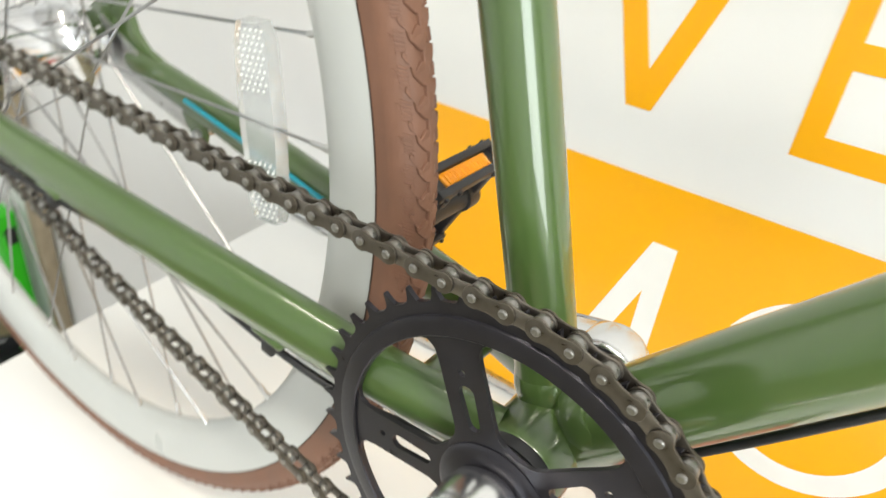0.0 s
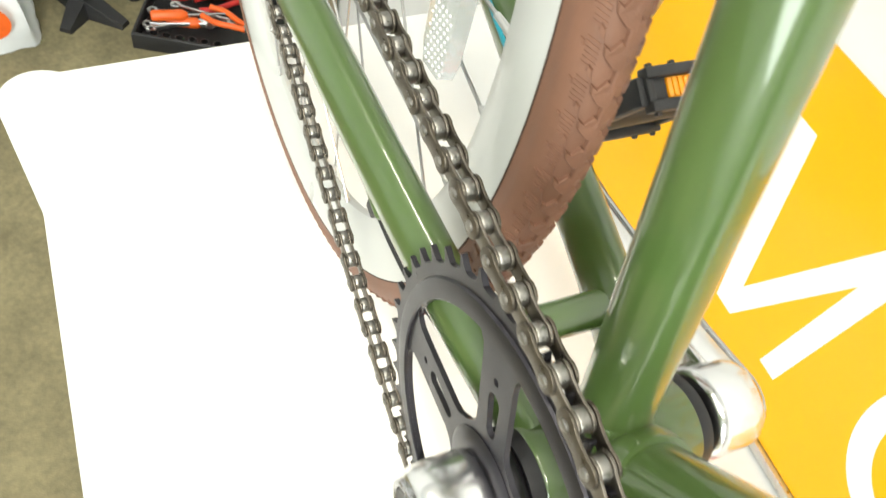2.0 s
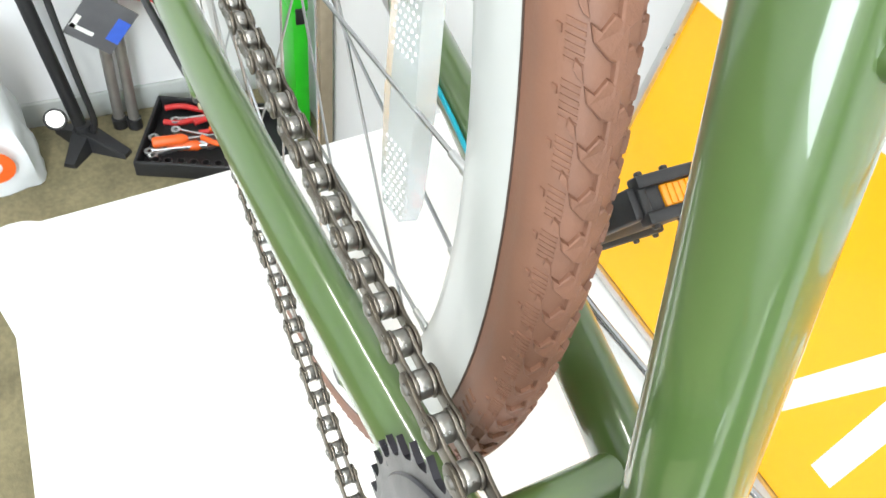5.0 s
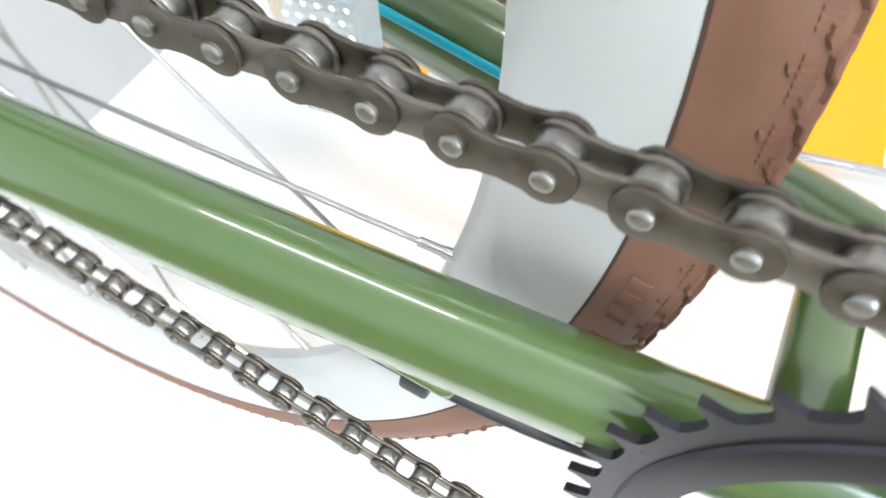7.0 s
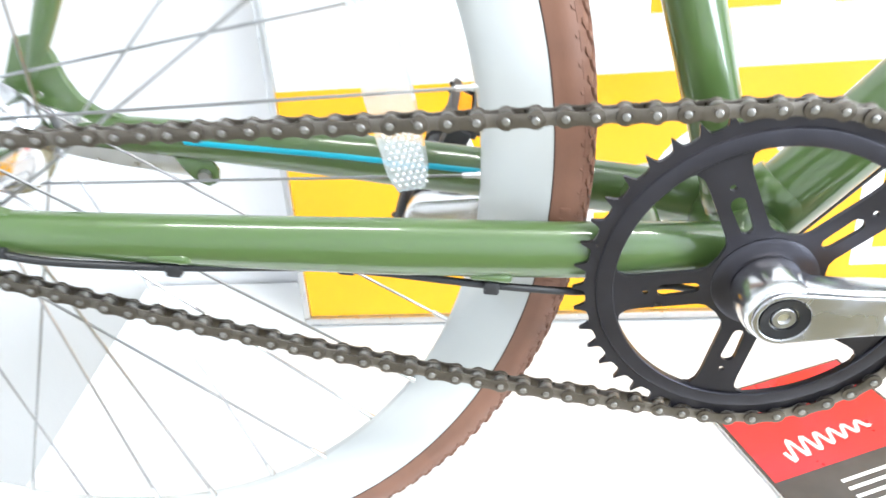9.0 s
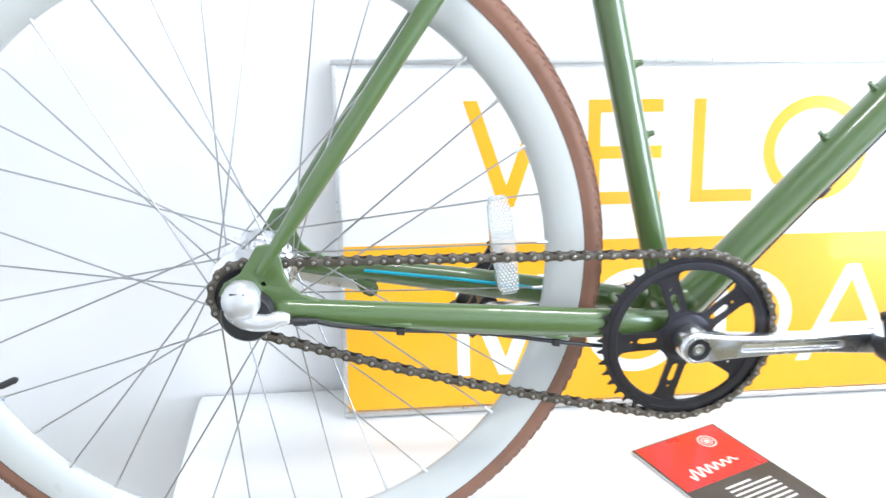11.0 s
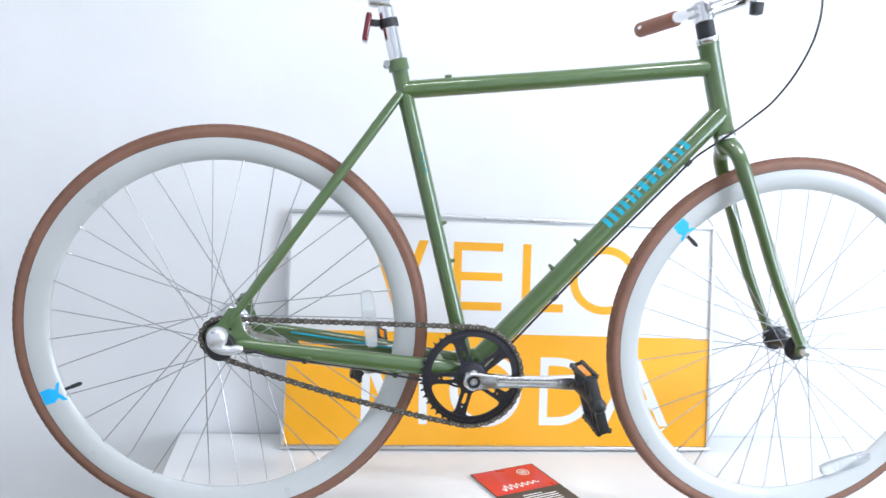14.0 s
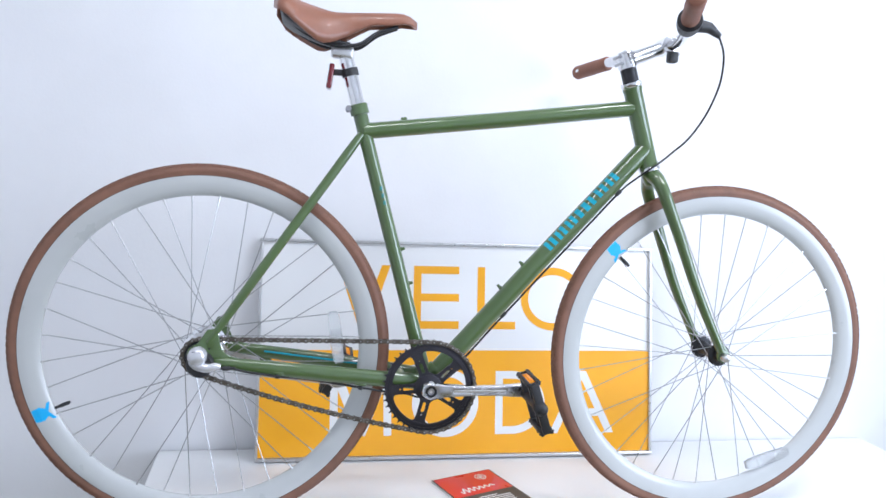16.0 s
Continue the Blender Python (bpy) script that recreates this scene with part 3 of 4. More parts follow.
LINKS = 2 * round(LOOP / PITCH / 2)
STEP = LOOP / LINKS
S0 = (BB.x + math.cos(A_UP) * R1 + 0.0732) / abs(math.cos(A_UP + math.pi / 2))
S0 -= STEP * math.floor(S0 / STEP)
# which link is an outer one: those that end on the pin at x = -0.0735 from ahead
ODD = round(((BB.x + math.cos(A_UP) * R1 + 0.0732) / abs(math.cos(A_UP + math.pi / 2)) - S0) / STEP)


def ring_outline(teeth, valley, tip, phase):
    out, w = [], 2 * math.pi / teeth
    for k in range(teeth):
        a = phase + k * w
        for u, r in ((-0.30, valley + 0.0006), (-0.15, valley), (0.15, valley), (0.30, valley + 0.0006), (0.39, (valley + tip) / 2 - 0.0004), (0.46, tip - 0.0006), (0.50, tip), (0.54, tip - 0.0006), (0.61, (valley + tip) / 2 - 0.0004)):
            out.append((r * math.cos(a + u * w), r * math.sin(a + u * w)))
    return out


def ring_phase():
    s = S0 - STEP
    p = on_chain(s)
    return math.atan2(p.y - BB.z, p.x - BB.x)


def window(a, half=0.0098, outer=0.0718, inner=0.031):
    """The opening between the arm at angle a and the next one, with rounded corners."""
    pts, b = [], a + 2 * math.pi / 5
    ua, va = Vector((math.cos(a), math.sin(a))), Vector((-math.sin(a), math.cos(a)))
    ub, vb = Vector((math.cos(b), math.sin(b))), Vector((-math.sin(b), math.cos(b)))
    da = math.asin(half / outer)
    lo, hi = a + da + 0.10, b - da - 0.10
    pts += [ua * 0.060 + va * half, ua * 0.0655 + va * (half + 0.0006), ua * 0.0690 + va * (half + 0.0030)]
    pts += [Vector((math.cos(lo + (hi - lo) * k / 14), math.sin(lo + (hi - lo) * k / 14))) * outer for k in range(15)]
    pts += [ub * 0.0690 - vb * (half + 0.0030), ub * 0.0655 - vb * (half + 0.0006), ub * 0.060 - vb * half, ub * inner - vb * half]
    m = (a + b) / 2
    mid = Vector((math.cos(m), math.sin(m)))
    pts += [ub * (inner - 0.004) - vb * (half + 0.0012), mid * 0.0272, ua * (inner - 0.004) + va * (half + 0.0012), ua * inner + va * half]
    return [(p.x, p.y) for p in pts]


def slot(a, r0, r1, w):
    u, v = Vector((math.cos(a), math.sin(a))), Vector((-math.sin(a), math.cos(a)))
    pts = [u * (r1 + w * math.cos(t)) + v * (w * math.sin(t)) for t in [radians(-90 + 22.5 * k) for k in range(9)]]
    pts += [u * (r0 - w * 0.8 * math.cos(t)) - v * (w * 0.8 * math.sin(t)) for t in [radians(-90 + 22.5 * k) for k in range(9)]]
    return [(p.x, p.y) for p in pts]


def chainring():
    holes = [window(a) for a in ARMS] + [slot(a, 0.0330, 0.0470, 0.0036) for a in ARMS] + [circle_pts(0.0562 * math.cos(a), 0.0562 * math.sin(a), 0.0016, 10) for a in ARMS]
    m = Matrix.Translation((BB.x, RING_Y, BB.z))
    ring = part("chainring", extrude_outline(ring_outline(TEETH, 0.0855, 0.0918, ring_phase()), -0.0011, 0.0011, m, 0, holes), RINGBLACK, bike, "black five-arm toothed chainring", 35)
    c = BB + Vector((0, RING_Y, 0))
    part("rim_lip", lathe([(0.0719, 0.0010), (0.0719, -0.0022), (0.0724, -0.0027), (0.0775, -0.0027), (0.0800, -0.0022), (0.0806, -0.0012)], c, seg=96, closed=True), RINGBLACK, ring, "raised inner lip", 40)
    part("spider_boss", lathe([(0.012, -0.0030), (0.0225, -0.0030), (0.0250, -0.0016), (0.0250, 0.0030), (0.020, 0.0080), (0.012, 0.0085)], c, seg=48), RINGBLACK, ring)
    return ring


chainring()


# --- chain ---
def plate_outline(r, waist, n=12):
    pts = []
    for k in range(n + 1):
        a = radians(-125 + 250 * k / n)
        pts.append((PITCH + r * math.cos(a), r * math.sin(a)))
    for u in (0.72, 0.5, 0.28):
        pts.append((PITCH * u, waist if u == 0.5 else waist * 1.10))
    for k in range(n + 1):
        a = radians(55 + 250 * k / n)
        pts.append((r * math.cos(a), r * math.sin(a)))
    for u in (0.28, 0.5, 0.72):
        pts.append((PITCH * u, -(waist if u == 0.5 else waist * 1.10)))
    return pts


def join(bms):
    out = bmesh.new()
    for i, b in enumerate(bms):
        me = bpy.data.meshes.new("join")
        b.to_mesh(me)
        b.free()
        out.from_mesh(me)
        bpy.data.meshes.remove(me)
    return out


def link_meshes():
    outer = join([extrude_outline(plate_outline(0.0044, 0.0031), s * 0.0031, s * 0.0042, None, 0.00028) for s in (-1, 1)])
    n_plate = len(outer.faces)
    pins = join([lathe([(0.0008, -0.00520), (0.0014, -0.00512), (0.00175, -0.00480), (0.00178, -0.0040), (0.00178, 0.0040), (0.00175, 0.0048), (0.0014, 0.00512)], (x, 0, 0), seg=16) for x in (0.0, PITCH)])
    me = bpy.data.meshes.new("join")
    pins.to_mesh(me)
    pins.free()
    outer.from_mesh(me)
    bpy.data.meshes.remove(me)
    outer.faces.ensure_lookup_table()
    for f in outer.faces[n_plate:]:
        f.material_index = 1
    o = mesh_of("outer_link", outer, CHAIN, 40)
    o.materials.append(PIN)
    inner = join([extrude_outline(plate_outline(0.0043, 0.0031), s * 0.00180, s * 0.00285, None, 0.00028) for s in (-1, 1)])
    i = mesh_of("inner_link", inner, CHAIN_IN, 40)
    r = mesh_of("roller", lathe([(0.0021, -0.00170), (0.0036, -0.00170), (0.00385, -0.0014), (0.00385, 0.0014), (0.0036, 0.00170), (0.0021, 0.00170)], (0, 0, 0), seg=18, closed=True), PIN, 40)
    return o, i, r


def chain():
    o, i, r = link_meshes()
    holder = None
    for k in range(LINKS):
        a, b = on_chain(S0 + k * STEP), on_chain(S0 + (k + 1) * STEP)
        d = b - a
        stretch = d.length / PITCH
        m = Matrix.Translation((a.x, RING_Y + random.uniform(-0.0001, 0.0001), a.y)) @ Matrix.Rotation(-math.atan2(d.y, d.x), 4, "Y") @ Matrix.Diagonal((stretch, 1, 1, 1))
        is_outer = (k - ODD) % 2 == 0
        if holder is None:
            holder = new("chain", o if is_outer else i)
            holder.matrix_basis = m
            under(holder, bike)
            tagged(holder, "oiled dark steel roller chain")
        else:
            shared("outer_link" if is_outer else "inner_link", o if is_outer else i, m, holder)
        shared("roller", r, Matrix.Translation((a.x, RING_Y, a.y)), holder)


chain()

# --- cranks ---
SATIN = mat("brushed_alloy", (0.46, 0.46, 0.48), 0.27, 1.0, 0.04, 30, rough_vary=0.1)


def crank(side, direction, wide=1.0, dip=0.0, inner=0.0515, squeeze=1.0):
    """A crank arm on one side (y sign), pointing along x."""
    y0 = side * squeeze

    def outline(k=1.0):
        """The arm seen from the side, for a centre distance of 0.178."""
        pts = []
        for a in range(90, 271, 15):
            pts.append((0.0165 * k * math.cos(radians(a)), 0.0165 * k * math.sin(radians(a))))
        pts += [(0.030, -0.0128 * k), (0.070, -0.0100 * k), (0.120, -0.0096 * k), (0.155, -0.0118 * k)]
        for a in range(-90, 91, 15):
            pts.append((0.178 + 0.0135 * k * math.cos(radians(a)), 0.0135 * k * math.sin(radians(a))))
        pts += [(0.155, 0.0118 * k), (0.120, 0.0096 * k), (0.070, 0.0100 * k), (0.030, 0.0128 * k)]
        return [(x * direction, z) for x, z in (pts if direction > 0 else pts[::-1])]

    def groove():
        pts = [(0.143 + 0.0036 * math.cos(radians(a)), 0.0036 * math.sin(radians(a))) for a in range(-90, 91, 30)] + [(0.046 + 0.0036 * math.cos(radians(a)), 0.0036 * math.sin(radians(a))) for a in range(90, 271, 30)]
        return [(x * direction, z) for x, z in pts]

    m = Matrix.Translation(BB) @ Matrix.Rotation(radians(-dip), 4, "Y")
    body = part("crank_arm", extrude_outline(outline(wide), y0 * (inner + 0.0105), y0 * 0.0765, m, 0.0026), CRANKALLOY, bike, "polished silver crank arm", 50)
    part("face_plate", extrude_outline(outline(0.93 * wide), y0 * 0.0766, y0 * 0.0800, m, 0.0009, [groove(), circle_pts(0, 0, 0.0112, 28)]), SATIN, body, "satin face with a long groove", 50)
    part("crank_boss", lathe([(0.010, y0 * inner), (0.0165 * wide, y0 * inner), (0.0184 * wide, y0 * (inner + 0.0015)), (0.0192 * wide, y0 * (inner + 0.0055)), (0.0192 * wide, y0 * 0.0680), (0.0186 * wide, y0 * 0.0735), (0.0168 * wide, y0 * 0.0768), (0.0140, y0 * 0.0778), (0.0112, y0 * 0.0778)], BB, seg=48), CRANKALLOY, body, "", 60)
    part("dust_ring", lathe([(0.0066, y0 * 0.0768), (0.0066, y0 * 0.0792), (0.0108, y0 * 0.0798), (0.0110, y0 * 0.0768)], BB, seg=32, closed=True), BLACK, body, "black ring round the bolt")
    part("crank_bolt", lathe([(0.0028, y0 * 0.0775), (0.0030, y0 * 0.0790), (0.0050, y0 * 0.0792), (0.0060, y0 * 0.0782), (0.0062, y0 * 0.0770)], BB, seg=24), STEEL, body, "silver socket bolt")
    return body


crank(-1, 1, 0.92)
crank(1, -1, 1.04, 6, 0.0495, 0.9)
REFLECT = mat("orange_reflector", (0.95, 0.35, 0.01), 0.25, 0, 0.12, 300, coat=0.6)


def pedal(x, z, side, deg):
    """A caged platform pedal; its plate lies at deg degrees in (x, z)."""
    c = Vector((x, 0, z))
    base = Matrix.Translation(c) @ Matrix.Rotation(radians(-deg), 4, "Y")
    body = part("pedal", tube([c + Vector((0, side * y, 0)) for y in (0.071, 0.090, 0.0905, 0.150, 0.176, 0.1765, 0.190, 0.1945, 0.196)], [0.0065, 0.0075, 0.0115, 0.0100, 0.0105, 0.0128, 0.0124, 0.0090, 0.004], 24), BLACKPLASTIC, bike, "black plastic caged pedal with orange reflectors")
    for u in (-1, 1):
        bm = bmesh.new()
        for z in (-1, 1):
            box((0.0085, 0.080, 0.0062), base @ Matrix.Translation((u * 0.0470, side * 0.146, z * 0.0088)), 0.0014, bm)
        for y in (0.1085, 0.1835):
            box((0.005, 0.0045, 0.0160), base @ Matrix.Translation((u * 0.0468, side * y, 0)), 0.0008, bm)
        box((0.003, 0.074, 0.0150), base @ Matrix.Translation((u * 0.0450, side * 0.146, 0)), 0.0004, bm)
        for y in (0.111, 0.126, 0.166, 0.181):
            for z in (-1, 1):
                box((0.0034, 0.0034, 0.005), base @ Matrix.Translation((u * 0.047, side * y, z * 0.0117)), 0.001, bm)
        cage = part("cage_rail", bm, BLACKPLASTIC, body)
        lens = part("pedal_reflector", box((0.003, 0.052, 0.0110), base @ Matrix.Translation((u * 0.0468, side * 0.146, 0)), 0.0008), REFLECT, cage, "ribbed orange reflector")
        bm = bmesh.new()
        for k in range(13):
            box((0.0012, 0.0018, 0.0094), base @ Matrix.Translation((u * 0.0487, side * (0.1238 + 0.0037 * k), 0)), 0, bm)
        part("rib", bm, REFLECT, lens)
    for y in (0.1065, 0.146, 0.1855):
        part("cross_bar", box((0.094, 0.009, 0.016 if y != 0.146 else 0.010), base @ Matrix.Translation((0, side * y, 0)), 0.0016), BLACKPLASTIC, body)
    return body


pedal(BB.x + 0.183, BB.z, -1, -72)
pedal(BB.x - 0.177, BB.z - 0.018, 1, 60)
# --- rear hub, cog and shifter bell ---
hub = part("rear_hub", lathe([(0.006, -0.058), (0.020, -0.056), (0.024, -0.046), (0.024, -0.040), (0.0375, -0.0325), (0.0380, -0.0285), (0.030, -0.0265), (0.0255, -0.020), (0.0250, 0.0), (0.0265, 0.020), (0.032, 0.0265), (0.0380, 0.0285), (0.0375, 0.0325), (0.026, 0.040), (0.022, 0.050), (0.006, 0.052)], RA, seg=48), CHROME, bike, "polished three-speed rear hub")
part("sprocket", extrude_outline(ring_outline(16, 0.0288, 0.0365, 0.2), -0.0012, 0.0012, Matrix.Translation((COG.x, RING_Y, COG.z)), 0, [circle_pts(0, 0, 0.018, 24)]), BLACK, hub, "small black rear sprocket")
part("dust_cover", lathe([(0.012, -0.0520), (0.0240, -0.0525), (0.0262, -0.0535), (0.0255, -0.0560), (0.014, -0.0570)], RA - Vector((0, 0, 0.006)), seg=40), BLACK, hub, "black dust cover")
part("axle", tube([RA + Vector((0, y, 0)) for y in (-0.075, 0.082)], 0.0049, 14), STEEL, bike)
for y in (0.066,):
    part("axle_nut", lathe([(0.005, y), (0.0088, y), (0.0088, y + 0.008), (0.0075, y + 0.010), (0.005, y + 0.010)], RA, seg=6), STEEL, bike)
SHELL = mat("silver_painted_plastic", (0.60, 0.60, 0.62), 0.25, 0.55, 0.05, 80, coat=0.3)
bell_c = RA + Vector((-0.001, -0.064, 0.0))
bell = part("shifter_bell", lathe([(0.0155, 0.004), (0.0172, -0.001), (0.0178, -0.007), (0.0172, -0.0135), (0.0150, -0.0185), (0.0110, -0.0220), (0.0055, -0.0238), (0.001, -0.0242)], bell_c + Vector((0, 0, 0.003)), seg=40), SHELL, bike, "silver bell-crank cover on the hub", 70)
part("bell_tail", tube(smooth_path([bell_c + Vector((-0.009, -0.006, 0.003)), bell_c + Vector((-0.006, -0.009, -0.008)), bell_c + Vector((0.006, -0.0105, -0.0155)), bell_c + Vector((0.020, -0.011, -0.0175)), bell_c + Vector((0.031, -0.011, -0.0150)), bell_c + Vector((0.041, -0.010, -0.0155))], 5), [0.0090] * 4 + [0.0100] * 5 + [0.0098, 0.0096, 0.0094, 0.0092, 0.0090, 0.0088, 0.0086, 0.0084, 0.0082, 0.0080, 0.0076, 0.0072, 0.0068, 0.0064, 0.0058, 0.0052, 0.0044], 20), SHELL, bell)
part("bell_slot", box((0.013, 0.0012, 0.0036), Matrix.Translation(bell_c + Vector((-0.001, -0.0206, 0.0128))) @ pose(0, 0, 0, 40, 6, 0), 0.0005), BLACKPLASTIC, bell, "dark slot in the cover")
part("bell_base", lathe([(0.012, 0.006), (0.0235, 0.006), (0.0245, 0.003), (0.0240, -0.010), (0.0215, -0.013), (0.012, -0.013)], bell_c + Vector((0.004, 0, -0.0125)), seg=36), BLACKPLASTIC, bell, "black base of the cover")
part("brake_arm", extrude_outline([(RA.x + x, RA.z + z) for x, z in ((-0.012, 0.012), (0.004, 0.015), (0.055, -0.008), (0.112, -0.032), (0.118, -0.039), (0.113, -0.047), (0.055, -0.034), (0.0, -0.018), (-0.013, -0.008))], 0.056, 0.0595, None, 0.0007), ALLOY, bike, "grey coaster-brake arm")
clip = part("brake_clip", extrude_outline([(-0.322, 0.318), (-0.318, 0.310), (-0.312, 0.301), (-0.304, 0.297), (-0.297, 0.300), (-0.295, 0.308), (-0.300, 0.319)], 0.0535, 0.0560, None, 0.0007), GREEN, bike, "green tab holding the brake arm")
part("clip_bolt", lathe([(0.001, 0.0500), (0.0036, 0.0500), (0.0042, 0.0512), (0.0042, 0.0540), (0.0030, 0.0540), (0.0030, 0.0640), (0.001, 0.0640)], (-0.3045, 0, 0.3055), seg=14), STEEL, clip, "silver bolt")

# --- gear cable under the chainstay, up the down tube ---
CABLE = mat("black_cable_housing", (0.015, 0.015, 0.017), 0.42, 0, 0.2, 90)
un = Vector((dn.x * -1, 0, dn.z * -1))
path = [bell_c + Vector((0.062, -0.010, -0.019)), Vector((-0.330, -0.071, 0.3210)), Vector((-0.276, -0.0625, 0.3105)), Vector((-0.20, -0.0470, 0.2970)), Vector((-0.122, -0.0455, 0.2832)), Vector((-0.072, -0.038, 0.2725)), Vector((-0.030, -0.021, 0.263)), Vector((0.006, -0.010, 0.2565)), along(BB, DT_END, 0.10) + un * 0.0260, along(BB, DT_END, 0.3) + un * 0.0245, along(BB, DT_END, 0.60) + un * 0.0240, along(BB, DT_END, 0.86) + un * 0.0240]
part("gear_cable", tube(smooth_path(path, 6), 0.0021, 10), CABLE, bike, "black gear cable housing")
part("cable_adjuster", tube([bell_c + Vector((x, -0.010, -0.0187)) for x in (0.038, 0.044, 0.0441, 0.056, 0.0561, 0.066)], [0.0026, 0.0026, 0.0042, 0.0042, 0.0033, 0.0028], 14), BLACKPLASTIC, bike)
for x, y, z in ((-0.276, -0.0625, 0.3105), (-0.122, -0.0455, 0.2832)):
    guide = part("cable_guide", box((0.022, 0.009, 0.0060), Matrix.Translation((x, y, z + 0.0070)) @ pose(0, 0, 0, 0, 8, 0), 0.0025), GREEN, bike, "green cable-guide boss")
    part("cable_clip", box((0.008, 0.007, 0.0075), Matrix.Translation((x, y, z - 0.0003)) @ pose(0, 0, 0, 0, 8, 0), 0.0012), BLACKPLASTIC, guide, "black clip")
part("cable_stop", box((0.009, 0.0050, 0.0050), Matrix.Translation((-0.195, -0.0468, 0.2962)) @ pose(0, 0, 0, 0, 8, 0), 0.0015), BLACKPLASTIC, bike, "black cable clamp")
for u in (0.32, 0.86):
    part("cable_guide", box((0.014, 0.009, 0.010), Matrix.Translation(along(BB, DT_END, u) + un * 0.0220) @ pose(0, 0, 0, 0, -47, 0), 0.0018), BLACKPLASTIC, bike)

# --- seat end ---
sd = (ST_TOP - BB).normalized()
part("seat_collar", tube([ST_TOP - sd * 0.018, ST_TOP - sd * 0.017, ST_TOP + sd * 0.001, ST_TOP + sd * 0.002], [0.0165, 0.0178, 0.0178, 0.0165], 28), GREEN, bike)
part("collar_bolt", tube([ST_TOP - sd * 0.008 + Vector((-0.020, y, 0)) for y in (-0.018, -0.012, -0.0119, 0.012, 0.0121, 0.018)], [0.0055, 0.0055, 0.0035, 0.0035, 0.0055, 0.0055], 14), STEEL, bike, "steel clamp bolt")
part("seatpost", tube([ST_TOP - sd * 0.02, ST_TOP + sd * 0.092], 0.0131, 28), CHROME, bike, "silver seatpost")
CL = ST_TOP + sd * 0.095
part("saddle_clamp", box((0.042, 0.030, 0.022), Matrix.Translation(CL + Vector((-0.006, 0, 0.004))) @ pose(0, 0, 0, 0, 4, 0), 0.005), ALLOY, bike, "silver saddle clamp")
LEATHER = mat("brown_saddle_vinyl", (0.235, 0.095, 0.055), 0.42, 0, 0.10, 50, bump=0.25, bump_scale=700, coat=0.15)


def saddle():
    x_tail, x_nose = -0.292, -0.036

    def half_width(u):
        w = 0.074 * (1 - max(0, (u - 0.10) / 0.45)) ** 1.5 + 0.020 if u < 0.55 else 0.020 - 0.004 * (u - 0.55) / 0.45
        w *= min(1, 0.35 + 2.6 * math.sqrt(max(u, 0.0))) if u < 0.08 else 1
        return w * math.sqrt(max(0.02, 1 - ((u - 0.93) / 0.07) ** 2)) if u > 0.93 else w

    bm = bmesh.new()
    rows, n, m = [], 22, 20
    for i in range(n):
        u = i / (n - 1)
        x = x_tail + (x_nose - x_tail) * u
        half = half_width(u)
        top = 1.001 - 0.020 * min(1, u / 0.40) + 0.009 * max(0, u - 0.40) / 0.60 - (0.014 * ((u - 0.86) / 0.14) ** 2 if u > 0.86 else 0)
        drop = 0.022 + 0.044 * (u / 0.31) ** 0.7 if u < 0.31 else 0.022 + 0.044 * max(0, 1 - (u - 0.31) / 0.36) - 0.011 * max(0, (u - 0.84) / 0.16)
        row = []
        for j in range(m):
            v = -1 + 2 * j / (m - 1)
            y = half * math.sin(v * math.pi / 2)
            z = top - drop * abs(v) ** 2.6
            row.append(bm.verts.new((x, y, z)))
        rows.append(row)
    for a, b in zip(rows, rows[1:]):
        for j in range(m - 1):
            bm.faces.new((a[j], a[j + 1], b[j + 1], b[j]))
    seat = part("saddle", bm, LEATHER, bike, "brown padded saddle", 70)
    seat.modifiers.new("thick", "SOLIDIFY").thickness = -0.004
    bm = bmesh.new()
    rows = []
    for i in range(14):
        u = i / 13
        x = x_tail + 0.012 + 0.122 * u
        half = 0.84 * half_width((x - x_tail) / (x_nose - x_tail))
        z = 0.923 + 0.042 * (1 - u) ** 2
        rows.append([bm.verts.new((x, half * k, z + 0.008 * k * k)) for k in (-1, -0.6, -0.2, 0.2, 0.6, 1)])
    for a, b in zip(rows, rows[1:]):
        for j in range(5):
            bm.faces.new((a[j], a[j + 1], b[j + 1], b[j]))
    base = part("saddle_base", bm, BLACKPLASTIC, seat, "black plastic saddle base", 60)
    base.modifiers.new("thick", "SOLIDIFY").thickness = 0.004
    for s in (-1, 1):
        part("saddle_rail", tube(smooth_path([(-0.272, s * 0.034, 0.962), (-0.242, s * 0.026, 0.942), (-0.200, s * 0.021, 0.925), (-0.145, s * 0.021, 0.926), (-0.108, s * 0.016, 0.951), (-0.070, s * 0.008, 0.966)], 5), 0.0036, 12), BLACK, seat, "black saddle rail")
    return seat


saddle()
LX = ST_TOP + sd * 0.062
band = part("light_bracket", tube([LX - sd * 0.007, LX + sd * 0.007], 0.0160, 24), BLACKPLASTIC, bike, "black bracket round the seatpost")
part("bracket_arm", box((0.030, 0.012, 0.011), Matrix.Translation(LX + Vector((-0.024, 0, -0.001))), 0.002), BLACKPLASTIC, band)
REDLENS = mat("red_reflector_lens", (0.14, 0.008, 0.014), 0.2, 0, 0.15, 200, coat=0.7)
part("rear_reflector", box((0.010, 0.040, 0.046), Matrix.Translation(LX + Vector((-0.036, 0, -0.010))) @ pose(0, 0, 0, 0, 8, 0), 0.003), REDLENS, band, "dark red rear reflector")

